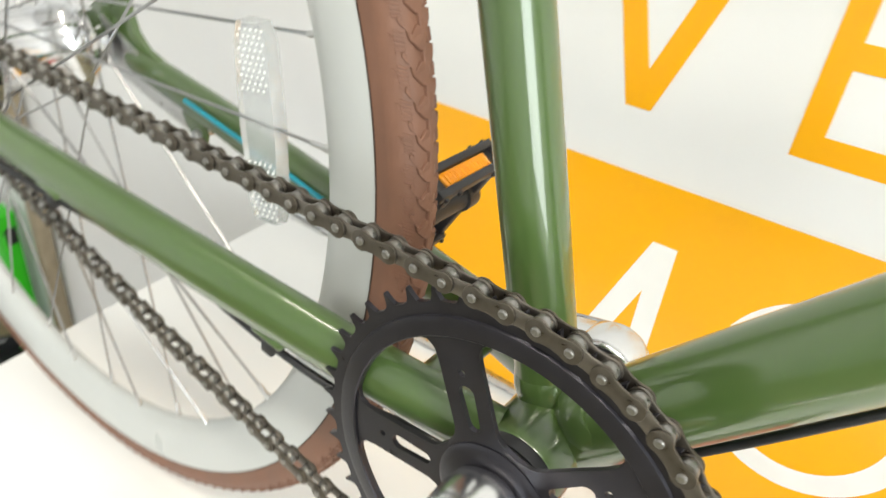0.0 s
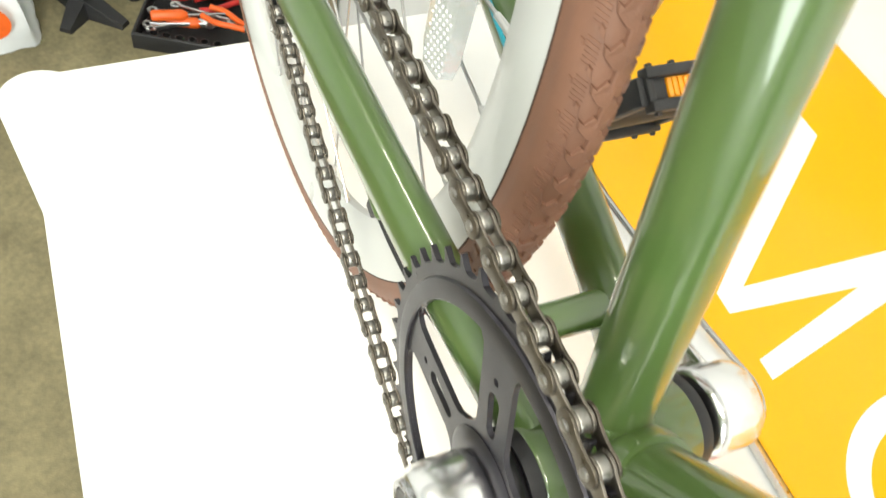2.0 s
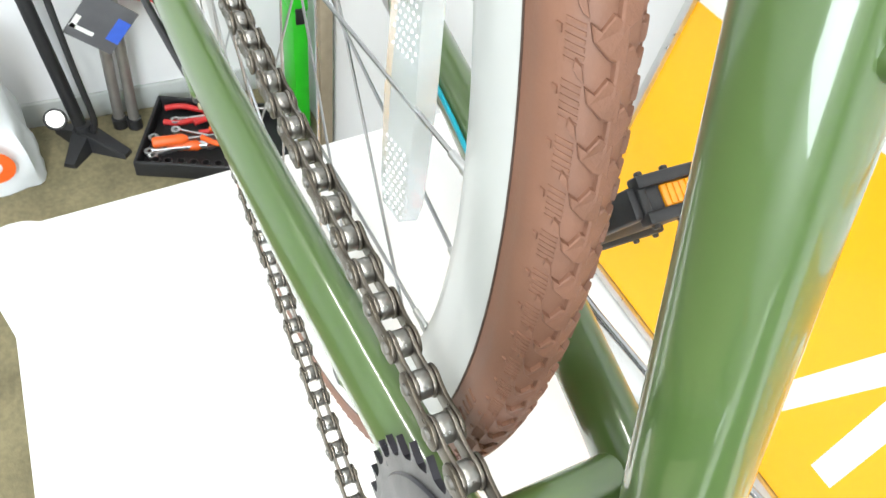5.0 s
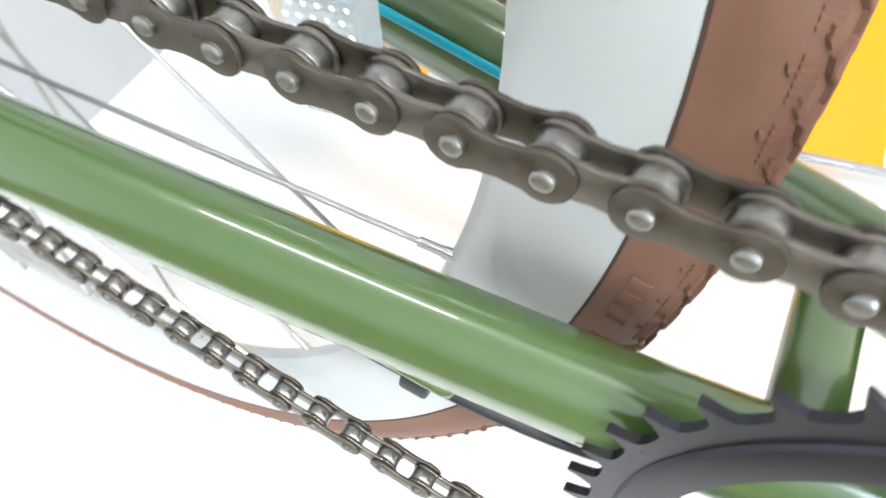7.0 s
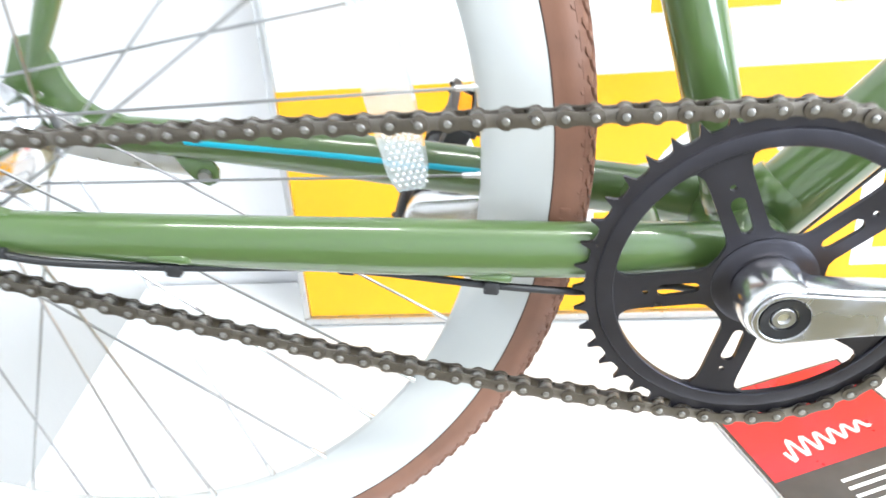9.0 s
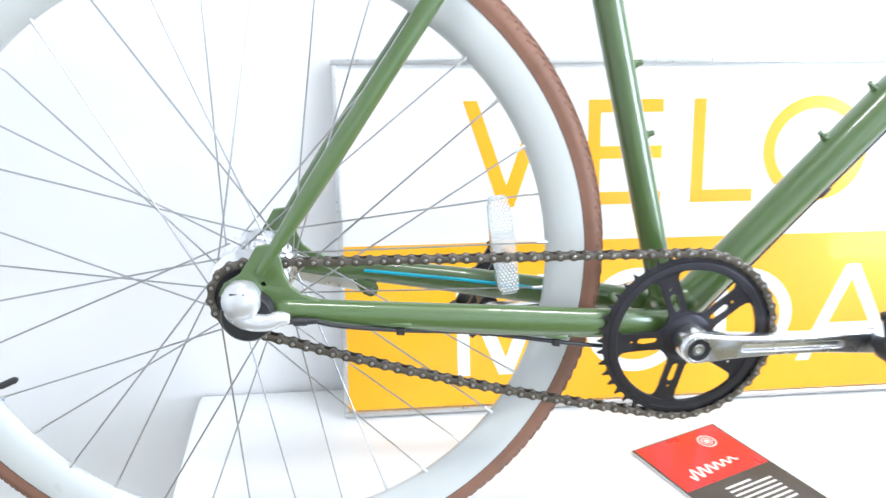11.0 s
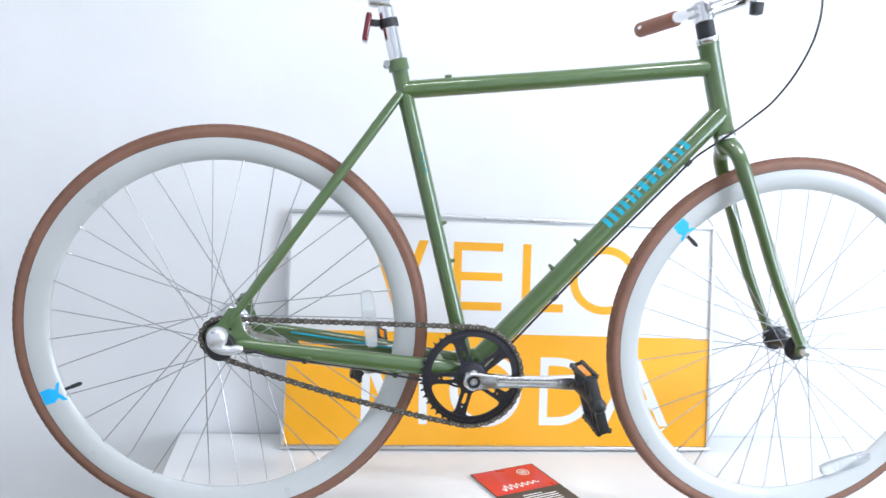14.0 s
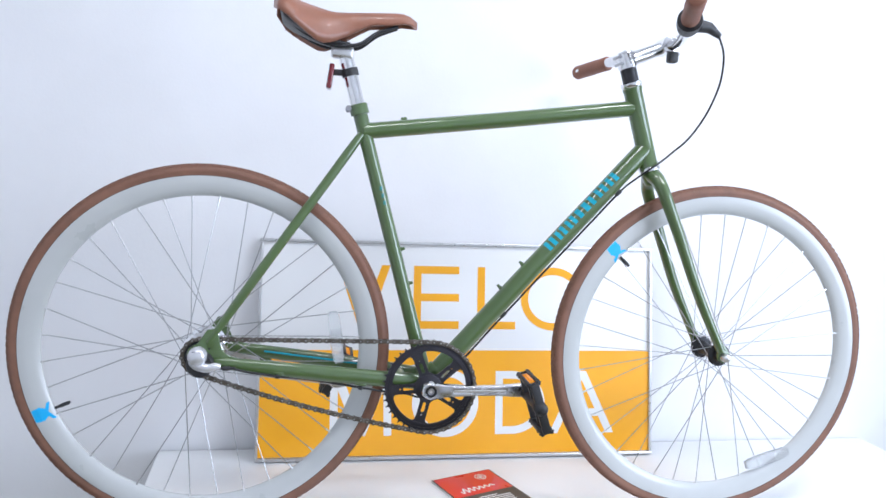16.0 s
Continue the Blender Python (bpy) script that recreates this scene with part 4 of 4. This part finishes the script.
# --- fork and front hub ---
hd = (HT_TOP - HT_BOT).normalized()
FB = HT_BOT - hd * 0.006
part("lower_headset", tube([HT_BOT - hd * 0.008, HT_BOT - hd * 0.007, HT_BOT - hd * 0.001, HT_BOT + hd * 0.001], [0.0190, 0.0215, 0.0215, 0.0195], 32), CHROME, bike, "silver lower headset cup")
crown = part("fork", tube([FB, FB - hd * 0.012, FB - hd * 0.030], [0.0165, 0.0185, 0.0150], 28), GREEN, bike, "green fork crown")
for s in (-1, 1):
    blade = smooth_path([FB - hd * 0.010 + Vector((0, s * 0.006, 0)), FB - hd * 0.024 + Vector((0.003, s * 0.024, 0)), FB - hd * 0.052 + Vector((0.004, s * 0.038, 0)), Vector((0.505, s * 0.045, 0.590)), Vector((0.552, s * 0.050, 0.475)), Vector((0.610, s * 0.053, 0.358))], 6)
    n = len(blade)
    part("fork_blade", tube(blade, [0.0168 - 0.0032 * min(1, k / 8) - 0.0046 * max(0, (k - 8) / (n - 9)) for k in range(n)], 24), GREEN, crown)
    part("fork_end", extrude_outline([(0.600, 0.374), (0.612, 0.376), (0.629, 0.353), (0.628, 0.339), (0.616, 0.332), (0.603, 0.340)], s * 0.0505, s * 0.0555, None, 0.0008), GREEN, crown)
    part("front_axle_nut", lathe([(0.005, s * 0.0560), (0.0090, s * 0.0560), (0.0090, s * 0.0640), (0.0070, s * 0.0690), (0.004, s * 0.0700)], FA, seg=18), ALLOY, bike, "silver axle nut")
part("front_hub", lathe([(0.006, -0.050), (0.013, -0.049), (0.0145, -0.040), (0.0235, -0.0365), (0.0235, -0.0335), (0.0150, -0.029), (0.0125, -0.015), (0.0125, 0.015), (0.0150, 0.029), (0.0235, 0.0335), (0.0235, 0.0365), (0.0145, 0.040), (0.013, 0.049), (0.006, 0.050)], FA, seg=36), BLACK, bike, "black front hub")

# --- headset, stem, bar, grips ---
part("upper_headset", tube([HT_TOP - hd * 0.001, HT_TOP + hd * 0.001, HT_TOP + hd * 0.008, HT_TOP + hd * 0.009], [0.0195, 0.0215, 0.0215, 0.019], 32), CHROME, bike, "silver upper headset cup")
part("headset_spacer", tube([HT_TOP + hd * 0.008, HT_TOP + hd * 0.038], 0.0160, 28), BLACK, bike, "black headset spacer")
ST0, ST1 = HT_TOP + hd * 0.052, Vector((0.472, 0, 0.968))
stem = part("stem", tube([ST0 - Vector((0.006, 0, 0.002)), ST0 + (ST1 - ST0) * 0.2, ST0 + (ST1 - ST0) * 0.8, ST1], [0.0165, 0.0140, 0.0135, 0.0150], 28), CHROME, bike, "polished silver stem")
part("steerer_clamp", tube([HT_TOP + hd * 0.036, HT_TOP + hd * 0.038, HT_TOP + hd * 0.066, HT_TOP + hd * 0.068], [0.0165, 0.0188, 0.0188, 0.0160], 30), CHROME, stem)
part("top_cap", tube([HT_TOP + hd * 0.068, HT_TOP + hd * 0.071, HT_TOP + hd * 0.0735], [0.0155, 0.0145, 0.006], 24), CHROME, stem)
part("bar_clamp", tube([ST1 + Vector((0, y, 0)) for y in (-0.022, -0.021, 0.021, 0.022)], [0.0165, 0.0182, 0.0182, 0.0165], 28), CHROME, stem)
for y in (-0.013, 0.013):
    for dz in (-0.016, 0.016):
        part("clamp_bolt", tube([ST1 + Vector((0.010, y, dz)), ST1 + Vector((0.021, y, dz))], 0.0034, 10), STEEL, stem)
for dz in (0.044, 0.058):
    part("clamp_bolt", tube([HT_TOP + hd * dz + Vector((-0.018, y, 0)) for y in (-0.015, 0.015)], 0.0036, 10), STEEL, stem)
part("bell_mount", box((0.020, 0.018, 0.022), Matrix.Translation(ST1 + Vector((0.000, -0.028, -0.026))), 0.004), BLACKPLASTIC, bike, "small black mount under the bar")
GRIP = mat("brown_grip_rubber", (0.225, 0.092, 0.055), 0.6, 0, 0.12, 80, bump=0.4, bump_scale=700)
bar = part("handlebar", tube(smooth_path([(0.372, -0.300, 0.980), (0.406, -0.225, 0.976), (0.448, -0.120, 0.970), (0.470, -0.050, 0.968), (0.472, 0.0, 0.968), (0.470, 0.050, 0.968), (0.452, 0.120, 0.967), (0.420, 0.225, 0.962), (0.396, 0.300, 0.956)], 6), 0.0112, 22), CHROME, bike, "polished swept-back handlebar")
for s in (-1, 1):
    pts = [Vector((0.396 + 0.034 * u, s * (0.318 - 0.118 * u), 0.955 + 0.008 * u)) for u in (0, 0.02, 0.06, 0.2, 0.4, 0.6, 0.8, 0.96, 1.0)]
    if s < 0:
        pts = [p + Vector((-0.030, 0, 0.028)) * ((-p.y - 0.10) / 0.218) for p in pts]
    part("grip", tube(pts, [0.010, 0.0150, 0.0165, 0.0158, 0.0162, 0.0158, 0.0155, 0.0160, 0.0140], 24), GRIP, bar, "brown rubber grip")
part("shifter", tube([(0.4160, -0.200, 0.9755), (0.4165, -0.199, 0.9755), (0.4260, -0.178, 0.9735), (0.4330, -0.160, 0.9725), (0.4335, -0.159, 0.9725)], [0.016, 0.0215, 0.0215, 0.0190, 0.013], 26), BLACKPLASTIC, bar, "black twist shifter")
part("shifter_spout", tube([(0.440, -0.182, 0.970), (0.463, -0.181, 0.968), (0.484, -0.180, 0.955)], [0.012, 0.0095, 0.005], 16), BLACKPLASTIC, bar)
part("shift_cable", tube(smooth_path([(0.482, -0.180, 0.957), (0.503, -0.165, 0.925), (0.519, -0.130, 0.880), (0.522, -0.085, 0.830), (0.508, -0.050, 0.785), (0.486, -0.030, 0.757), (0.466, -0.0235, 0.738), (0.445, -0.021, 0.722), along(BB, DT_END, 0.90) + un * 0.026, along(BB, DT_END, 0.855) + un * 0.0240], 6), 0.0019, 10), CABLE, bike, "thin black shift cable loop")


# ---- booklet on the table ----
def booklet():
    o, u = Vector((0.054, 0.158, 0.0)), Vector((0.145, 0.056, 0)).normalized()
    v = Vector((u.y, -u.x, 0))
    m = Matrix((u, v, Vector((0, 0, 1)))).transposed().to_4x4()
    m.translation = o
    b = thing("booklet", "red and dark grey printed product booklet lying on the table", "booklet", o + (u * 0.078 + v * 0.1))

    def add(name, bm, material, label="", parent=None):
        bmesh.ops.transform(bm, matrix=m, verts=bm.verts)
        return part(name, bm, material, parent or b, label, 30)

    add("pages", box((0.154, 0.209, 0.0030), Matrix.Translation((0.0775, 0.105, 0.0022)), 0.0006), PAPER, "white page edges")
    cover = add("cover", box((0.155, 0.210, 0.0007), Matrix.Translation((0.0775, 0.105, 0.00425)), 0.0), DARKPRINT, "dark grey cover")
    add("red_panel", box((0.149, 0.101, 0.0003), Matrix.Translation((0.0775, 0.0525, 0.0048)), 0), RED, "red upper panel", cover)
    # round white emblem and a plain white flourish instead of the maker's name
    for ri, ro in ((0.0115, 0.0140), (0.0, 0.0045), (0.0065, 0.0085)):
        bm = bmesh.new()
        n = 32
        for k in range(n):
            a0, a1 = 2 * math.pi * k / n, 2 * math.pi * (k + 1) / n
            pts = [(ro, a0), (ro, a1), (ri, a1), (ri, a0)] if ri else [(ro, a0), (ro, a1), (0.0001, a0)]
            bm.faces.new([bm.verts.new((0.112 + r * math.cos(a), 0.030 + r * math.sin(a), 0.00515)) for r, a in pts])
        add("emblem", bm, INK, "white round emblem", cover)
    wave = []
    for k in range(60):
        q = k / 59
        wave.append(Vector((0.030 + 0.088 * q, 0.080 + 0.0075 * math.sin(q * 40) * (1.5 - q) - 0.004 * q, 0.0052)))
    add("flourish", tube(wave, 0.0019, 6, flat=0.25, up=(0, 0, 1)), INK, "white flourish", cover)
    for k in range(7):
        add("text_bar", box((0.075 if k else 0.045, 0.0030, 0.0002), Matrix.Translation((0.09 if k else 0.075, 0.120 + 0.008 * k, 0.00475)), 0), INK, "pale bar of small print", cover)
    return b


booklet()
# ---- things at the end of the room ----
RED_PL = mat("red_tool_plastic", (0.62, 0.03, 0.03), 0.4, 0, 0.12, 60)
ORANGE_PL = mat("orange_tool_plastic", (0.85, 0.13, 0.02), 0.4, 0, 0.12, 60)
CREAM = mat("cream_tool_plastic", (0.66, 0.58, 0.36), 0.5, 0, 0.1, 60)
GREYMETAL = mat("grey_pump_metal", (0.34, 0.32, 0.30), 0.35, 0.7, 0.1, 60)


def tool_tray():
    """An open black tray; its long side runs along u."""
    o = Vector((-1.400, -0.098, FLOOR))
    u, v = Vector((-0.245, 0.107, 0)).normalized(), Vector((0.107, 0.245, 0)).normalized()
    m = Matrix((u, v, Vector((0, 0, 1)))).transposed().to_4x4()
    m.translation = o
    t = thing("tool_tray", "open black plastic tool tray standing on the carpet", "tool tray", o + u * 0.13 + v * 0.18)
    lx, ly, h, w = 0.262, 0.36, 0.045, 0.008

    def add(name, bm, material, label=""):
        bmesh.ops.transform(bm, matrix=m, verts=bm.verts)
        return part(name, bm, material, t, label)

    add("tray_floor", box((lx, ly, 0.005), Matrix.Translation((lx / 2, ly / 2, 0.0035)), 0.002), BLACKPLASTIC)
    for sx, sy, cx, cy in ((w, ly, w / 2, ly / 2), (w, ly, lx - w / 2, ly / 2), (lx - 2 * w, w, lx / 2, w / 2), (lx - 2 * w, w, lx / 2, ly - w / 2)):
        add("tray_side", box((sx, sy, h), Matrix.Translation((cx, cy, h / 2 + 0.001)), 0.003), BLACKPLASTIC)
    for k in range(6):
        add("socket_cup", lathe([(0.006, 0.004), (0.012, 0.004), (0.0125, 0.032), (0.0085, 0.034), (0.0075, 0.010)], (0.028, 0.045 + 0.030 * k, 0.0), "z", 16), BLACKPLASTIC)
    return m


TRAY = tool_tray()


def screwdriver(at, deg, handle, label, length=0.10):
    m = TRAY @ Matrix.Translation(at) @ pose(0, 0, 0, 0, 0, deg)
    t = thing("screwdriver", label, "screwdriver", m.translation, "tools in the tray")
    grip = tube([m @ Vector((x, 0, 0)) for x in (0, 0.003, 0.012, 0.05, 0.072, 0.080, 0.086)], [0.008, 0.0125, 0.014, 0.0130, 0.0140, 0.010, 0.006], 14)
    part("handle", grip, handle, t)
    part("shaft", tube([m @ Vector((x, 0, 0)) for x in (0.084, 0.084 + length, 0.090 + length)], [0.0032, 0.0032, 0.0022], 10), STEEL, t, "steel shaft")


def pliers(at, deg, handle, label, spread=0.035):
    m = TRAY @ Matrix.Translation(at) @ pose(0, 0, 0, 0, 0, deg)
    t = thing("pliers", label, "pliers", m.translation, "tools in the tray")
    for s in (-1, 1):
        part("handle", tube([m @ Vector(p) for p in smooth_path([(0, s * spread * 0.8, 0), (0.04, s * spread, 0), (0.08, s * spread * 0.55, 0), (0.112, s * 0.006, 0)], 4)], 0.0075, 12), handle, t)
        part("jaw", tube([m @ Vector(p) for p in ((0.108, s * 0.006, 0), (0.125, -s * 0.008, 0), (0.165, -s * 0.003, 0))], [0.009, 0.009, 0.004], 10, flat=0.8), GREYMETAL, t, "steel jaw")
    part("pivot", tube([m @ Vector((0.118, 0, -0.008)), m @ Vector((0.118, 0, 0.009))], 0.006, 12), STEEL, t)


screwdriver((0.068, 0.030, 0.050), 72, ORANGE_PL, "screwdriver with an orange handle lying in the tray")
screwdriver((0.085, 0.060, 0.030), 84, ORANGE_PL, "screwdriver with an orange handle under other tools", 0.08)
screwdriver((0.232, 0.110, 0.046), 88, CREAM, "long cream-handled tool lying across the tray", 0.12)
pliers((0.195, 0.030, 0.036), 80, RED_PL, "red-handled pliers lying open in the tray")
pliers((0.150, 0.120, 0.038), 62, RED_PL, "red-handled cable cutter lying in the tray", 0.026)
pliers((0.120, 0.150, 0.050), 110, ORANGE_PL, "orange-handled pliers on top of the tools", 0.024)
for k, (x, y, d) in enumerate(((0.045, 0.03, 60), (0.055, 0.02, 75), (0.105, 0.02, 95), (0.17, 0.06, 70), (0.13, 0.07, 100))):
    m = TRAY @ Matrix.Translation((x, y, 0.028 + 0.004 * k)) @ pose(0, 0, 0, 0, 0, d)
    t = thing("wrench", "grey steel open-ended wrench lying in the tray", "wrench", m.translation, "tools in the tray")
    part("bar", tube([m @ Vector((q, 0, 0)) for q in (0.010, 0.03, 0.12, 0.14)], [0.0085, 0.006, 0.006, 0.0085], 10, flat=0.5), ALLOY, t)
    for q in (0.004, 0.148):
        part("head", lathe([(0.0055, -0.003), (0.0125, -0.003), (0.0125, 0.003), (0.0055, 0.003)], m @ Vector((q, 0, 0)), "z", 14, closed=True), ALLOY, t)


def floor_pump():
    base = Vector((-1.555, -0.185, FLOOR))
    p = thing("floor_pump", "black bicycle floor pump with a dial leaning by the wall", "floor pump", base)
    top = base + Vector((-0.045, -0.055, 0.62))
    part("barrel", tube([base + Vector((0, 0, 0.02)), base + Vector((0, 0, 0.06)), base.lerp(top, 0.1), top], [0.024, 0.022, 0.016, 0.016], 22), BLACKPLASTIC, p)
    part("rod", tube([top, top + Vector((-0.006, -0.008, 0.10))], 0.006, 12), STEEL, p)
    part("handle", tube([top + Vector((-0.006, -0.10, 0.10)), top + Vector((-0.006, 0.09, 0.10))], 0.014, 16), BLACKPLASTIC, p)
    for d in ((0.075, 0.085), (0.08, -0.05), (-0.07, -0.06)):
        q = Vector((d[0], d[1], 0))
        n = Vector((-q.y, q.x, 0)).normalized()
        bm = bmesh.new()
        lo = [bm.verts.new(base + a) for a in (n * 0.030, q + n * 0.012, q - n * 0.018, -n * 0.030)]
        hi = [bm.verts.new(base + a) for a in (n * 0.022 + Vector((0, 0, 0.055)), q + n * 0.010 + Vector((0, 0, 0.012)), q - n * 0.014 + Vector((0, 0, 0.012)), -n * 0.022 + Vector((0, 0, 0.055)))]
        bm.faces.new(lo[::-1]), bm.faces.new(hi)
        for i in range(4):
            bm.faces.new((lo[i], lo[(i + 1) % 4], hi[(i + 1) % 4], hi[i]))
        part("foot", bm, BLACKPLASTIC, p, "", 30)
    g = base + Vector((0.035, -0.050, 0.115))
    dial = part("gauge", tube([g + Vector((-0.012, 0, -0.012)), g, g + Vector((0.003, 0, 0.003))], [0.022, 0.026, 0.024], 28), BLACKPLASTIC, p, "round pressure gauge")
    part("dial_face", tube([g + Vector((0.003, 0, 0.003)), g + Vector((0.0045, 0, 0.0045))], [0.0200, 0.0200], 28), ALLOY, dial, "pale silver dial face")
    part("hose", tube(smooth_path([base + Vector((0.02, 0.02, 0.05)), base + Vector((0.034, 0.030, 0.10)), base + Vector((0.030, 0.022, 0.22)), base + Vector((0.010, 0.012, 0.40)), base + Vector((-0.012, 0.004, 0.54)), top + Vector((0.004, 0.020, -0.02))], 8), 0.0075, 12), BLACKPLASTIC, p, "black rubber hose")


floor_pump()


def work_stand():
    base = Vector((-1.600, -0.100, FLOOR))
    s = thing("stand_post", "grey twin-tube stand leaning on the wall", "stand", base)
    for d in (0.0, 0.034):
        part("post", tube([base + Vector((d * 0.4, d, 0.012)), base + Vector((-0.040 + d * 0.3, 0.035 + d, 0.66))], 0.0135, 18), GREYMETAL, s)
        part("foot_cap", tube([base + Vector((d * 0.4, d, 0.0)), base + Vector((d * 0.4, d, 0.03))], 0.018, 18), BLACKPLASTIC, s)
    part("head_clamp", box((0.05, 0.16, 0.05), Matrix.Translation(base + Vector((-0.03, 0.055, 0.66))), 0.008), BLACKPLASTIC, s)
    part("red_knob", tube(smooth_path([base + Vector((0.0, 0.075, 0.385)), base + Vector((0.0, 0.110, 0.375)), base + Vector((0.0, 0.150, 0.355)), base + Vector((0.0, 0.168, 0.305))], 4), [0.016, 0.022, 0.027, 0.029, 0.029, 0.029, 0.028, 0.027, 0.026, 0.022, 0.018, 0.014, 0.009], 16), RED_PL, s, "red clamp cover")
    part("arm", tube([base + Vector((-0.02, 0.03, 0.44)), base + Vector((0.0, 0.10, 0.385))], 0.012, 14), BLACKPLASTIC, s)


work_stand()
TAGBLUE = mat("deep_blue_print", (0.05, 0.13, 0.62), 0.45, 0, 0.1, 40)
TAGGREY = mat("grey_card_print", (0.11, 0.11, 0.12), 0.5, 0, 0.15, 30)


def hang_tag():
    c = Vector((-1.545, -0.082, -0.410))
    ux, uz = Vector((0, 0.083, -0.072)).normalized(), Vector((0, 0.070, 0.095)).normalized()
    uz = (uz - ux * ux.dot(uz)).normalized()
    m = Matrix((ux, ux.cross(uz) * -1, uz)).transposed().to_4x4()
    m.translation = c
    t = thing("price_tag", "dark grey printed card with a blue corner hanging from the stand", "tag", c)
    for name, size, off, mt, lb in (("card", (0.112, 0.002, 0.120), (0, 0, 0), TAGGREY, "dark grey card"), ("blue_corner", (0.030, 0.0006, 0.060), (0.040, 0.0, -0.0), TAGBLUE, "blue printed block"), ("print_bar", (0.052, 0.0006, 0.010), (-0.026, 0.0, -0.034), INK, "white print bar"), ("print_bar", (0.012, 0.0006, 0.034), (-0.047, 0.0, -0.022), INK, "white print bar")):
        for side in ((0,) if name == "card" else (-1, 1)):
            part(name, box(size, m @ Matrix.Translation((off[0], off[1] + side * 0.0016, off[2])), 0.0), mt, t, lb)
    part("loop", tube([m @ Vector((-0.03, 0, 0.058)), Vector((-1.585, -0.068, -0.33)), Vector((-1.60, -0.070, -0.26))], 0.0016, 8), BLACKPLASTIC, t)


hang_tag()
BAGMAT = mat("white_carrier_bag", (0.74, 0.77, 0.80), 0.45, 0, 0.05, 25, bump=0.6, bump_scale=60)


def carrier_bag():
    base = Vector((-1.50, -0.415, FLOOR))
    b = thing("carrier_bag", "crumpled white plastic carrier bag with an orange print", "carrier bag", base)
    bm = bmesh.new()
    rows, seg = [], 40
    for i in range(11):
        u = i / 10
        row = []
        for k in range(seg):
            a = 2 * math.pi * k / seg
            crumple = noise.noise(Vector((math.cos(a) * 2.4, math.sin(a) * 2.4, u * 3.2))) * 0.022
            sx, sy = 0.075 * (1 - 0.35 * u), 0.125 * (1 - 0.22 * u)
            q = max(abs(math.cos(a)), abs(math.sin(a)))
            row.append(bm.verts.new(base + Vector(((sx / q ** 0.6 + crumple) * math.cos(a), (sy / q ** 0.6 + crumple) * math.sin(a), 0.002 + 0.33 * u + crumple * 0.5 * u))))
        rows.append(row)
    bm.faces.new(rows[0][::-1])
    for a, c in zip(rows, rows[1:]):
        for k in range(seg):
            bm.faces.new((a[k], a[(k + 1) % seg], c[(k + 1) % seg], c[k]))
    part("bag_body", bm, BAGMAT, b, "", 60)
    bm = bmesh.new()
    for k in range(24):
        a0, a1 = 2 * math.pi * k / 24, 2 * math.pi * (k + 1) / 24
        bm.faces.new([bm.verts.new(base + Vector((0.094 - 0.02 * z, 0.038 + y, 0.10 + z))) for y, z in ((0.044 * math.cos(a0), 0.044 * math.sin(a0)), (0.044 * math.cos(a1), 0.044 * math.sin(a1)), (0.018 * math.cos(a1), 0.018 * math.sin(a1)), (0.018 * math.cos(a0), 0.018 * math.sin(a0)))])
    part("orange_print", bm, ORANGE_PL, b, "orange ring print", 0)
    for s in (-1, 1):
        part("handle", tube(smooth_path([base + Vector((s * 0.035, -0.05, 0.32)), base + Vector((s * 0.03, -0.035, 0.41)), base + Vector((s * 0.03, 0.035, 0.41)), base + Vector((s * 0.035, 0.05, 0.32))], 5), 0.010, 8, flat=0.3), BAGMAT, b)


carrier_bag()
GREENPL = mat("bright_green_plastic", (0.03, 0.52, 0.02), 0.35, 0, 0.08, 30)
WOOD = mat("pale_wood_post", (0.33, 0.27, 0.19), 0.55, 0, 0.18, 35, bump=0.3, bump_scale=200)


def green_case():
    c = Vector((-1.475, 0.336, FLOOR))
    t = thing("green_case", "tall narrow bright green plastic case on the floor", "case", c)
    part("case_body", box((0.10, 0.038, 0.36), Matrix.Translation(c + Vector((0, 0, 0.181))), 0.008), GREENPL, t)
    part("case_lid", box((0.104, 0.042, 0.05), Matrix.Translation(c + Vector((0, 0, 0.386))), 0.008), GREENPL, t)
    part("catch", box((0.006, 0.024, 0.04), Matrix.Translation(c + Vector((0.053, 0, 0.355))), 0.002), BLACKPLASTIC, t, "black catch")


green_case()
w = thing("wooden_post", "pale wooden post standing by the wall", "post", (-1.33, 0.366, FLOOR))
part("post", box((0.030, 0.030, 0.78), Matrix.Translation((-1.33, 0.362, FLOOR + 0.39)), 0.003), WOOD, w)
part("foot", box((0.044, 0.036, 0.020), Matrix.Translation((-1.33, 0.362, FLOOR + 0.0105)), 0.003), WOOD, w)

# ceiling lamps that give the room its light
for lx, ly in CEILING_LIGHTS:
    l = thing("ceiling_light", "white ceiling light with a long diffuser", "ceiling light", (lx, ly, TOP - 0.03), "ceiling lights")
    part("housing", box((0.84, 0.18, 0.045), Matrix.Translation((lx, ly, TOP - 0.0235)), 0.006), INK, l)
win = thing("window_1", "wide white-framed window", "window", (EAST + 0.05, (WIN[0] + WIN[1]) / 2, WIN[2]))
win["kind"] = "structure"
for y in (WIN[0] + 0.03, (WIN[0] + WIN[1]) / 2, WIN[1] - 0.03):
    part("window_frame", box((0.05, 0.05, WIN[3] - WIN[2] - 0.006), Matrix.Translation((EAST + 0.05, y, (WIN[2] + WIN[3]) / 2)), 0.004), INK, win)
for z in (WIN[2] + 0.03, WIN[3] - 0.03):
    part("window_frame", box((0.045, WIN[1] - WIN[0] - 0.12, 0.05), Matrix.Translation((EAST + 0.05, (WIN[0] + WIN[1]) / 2, z)), 0.004), INK, win)
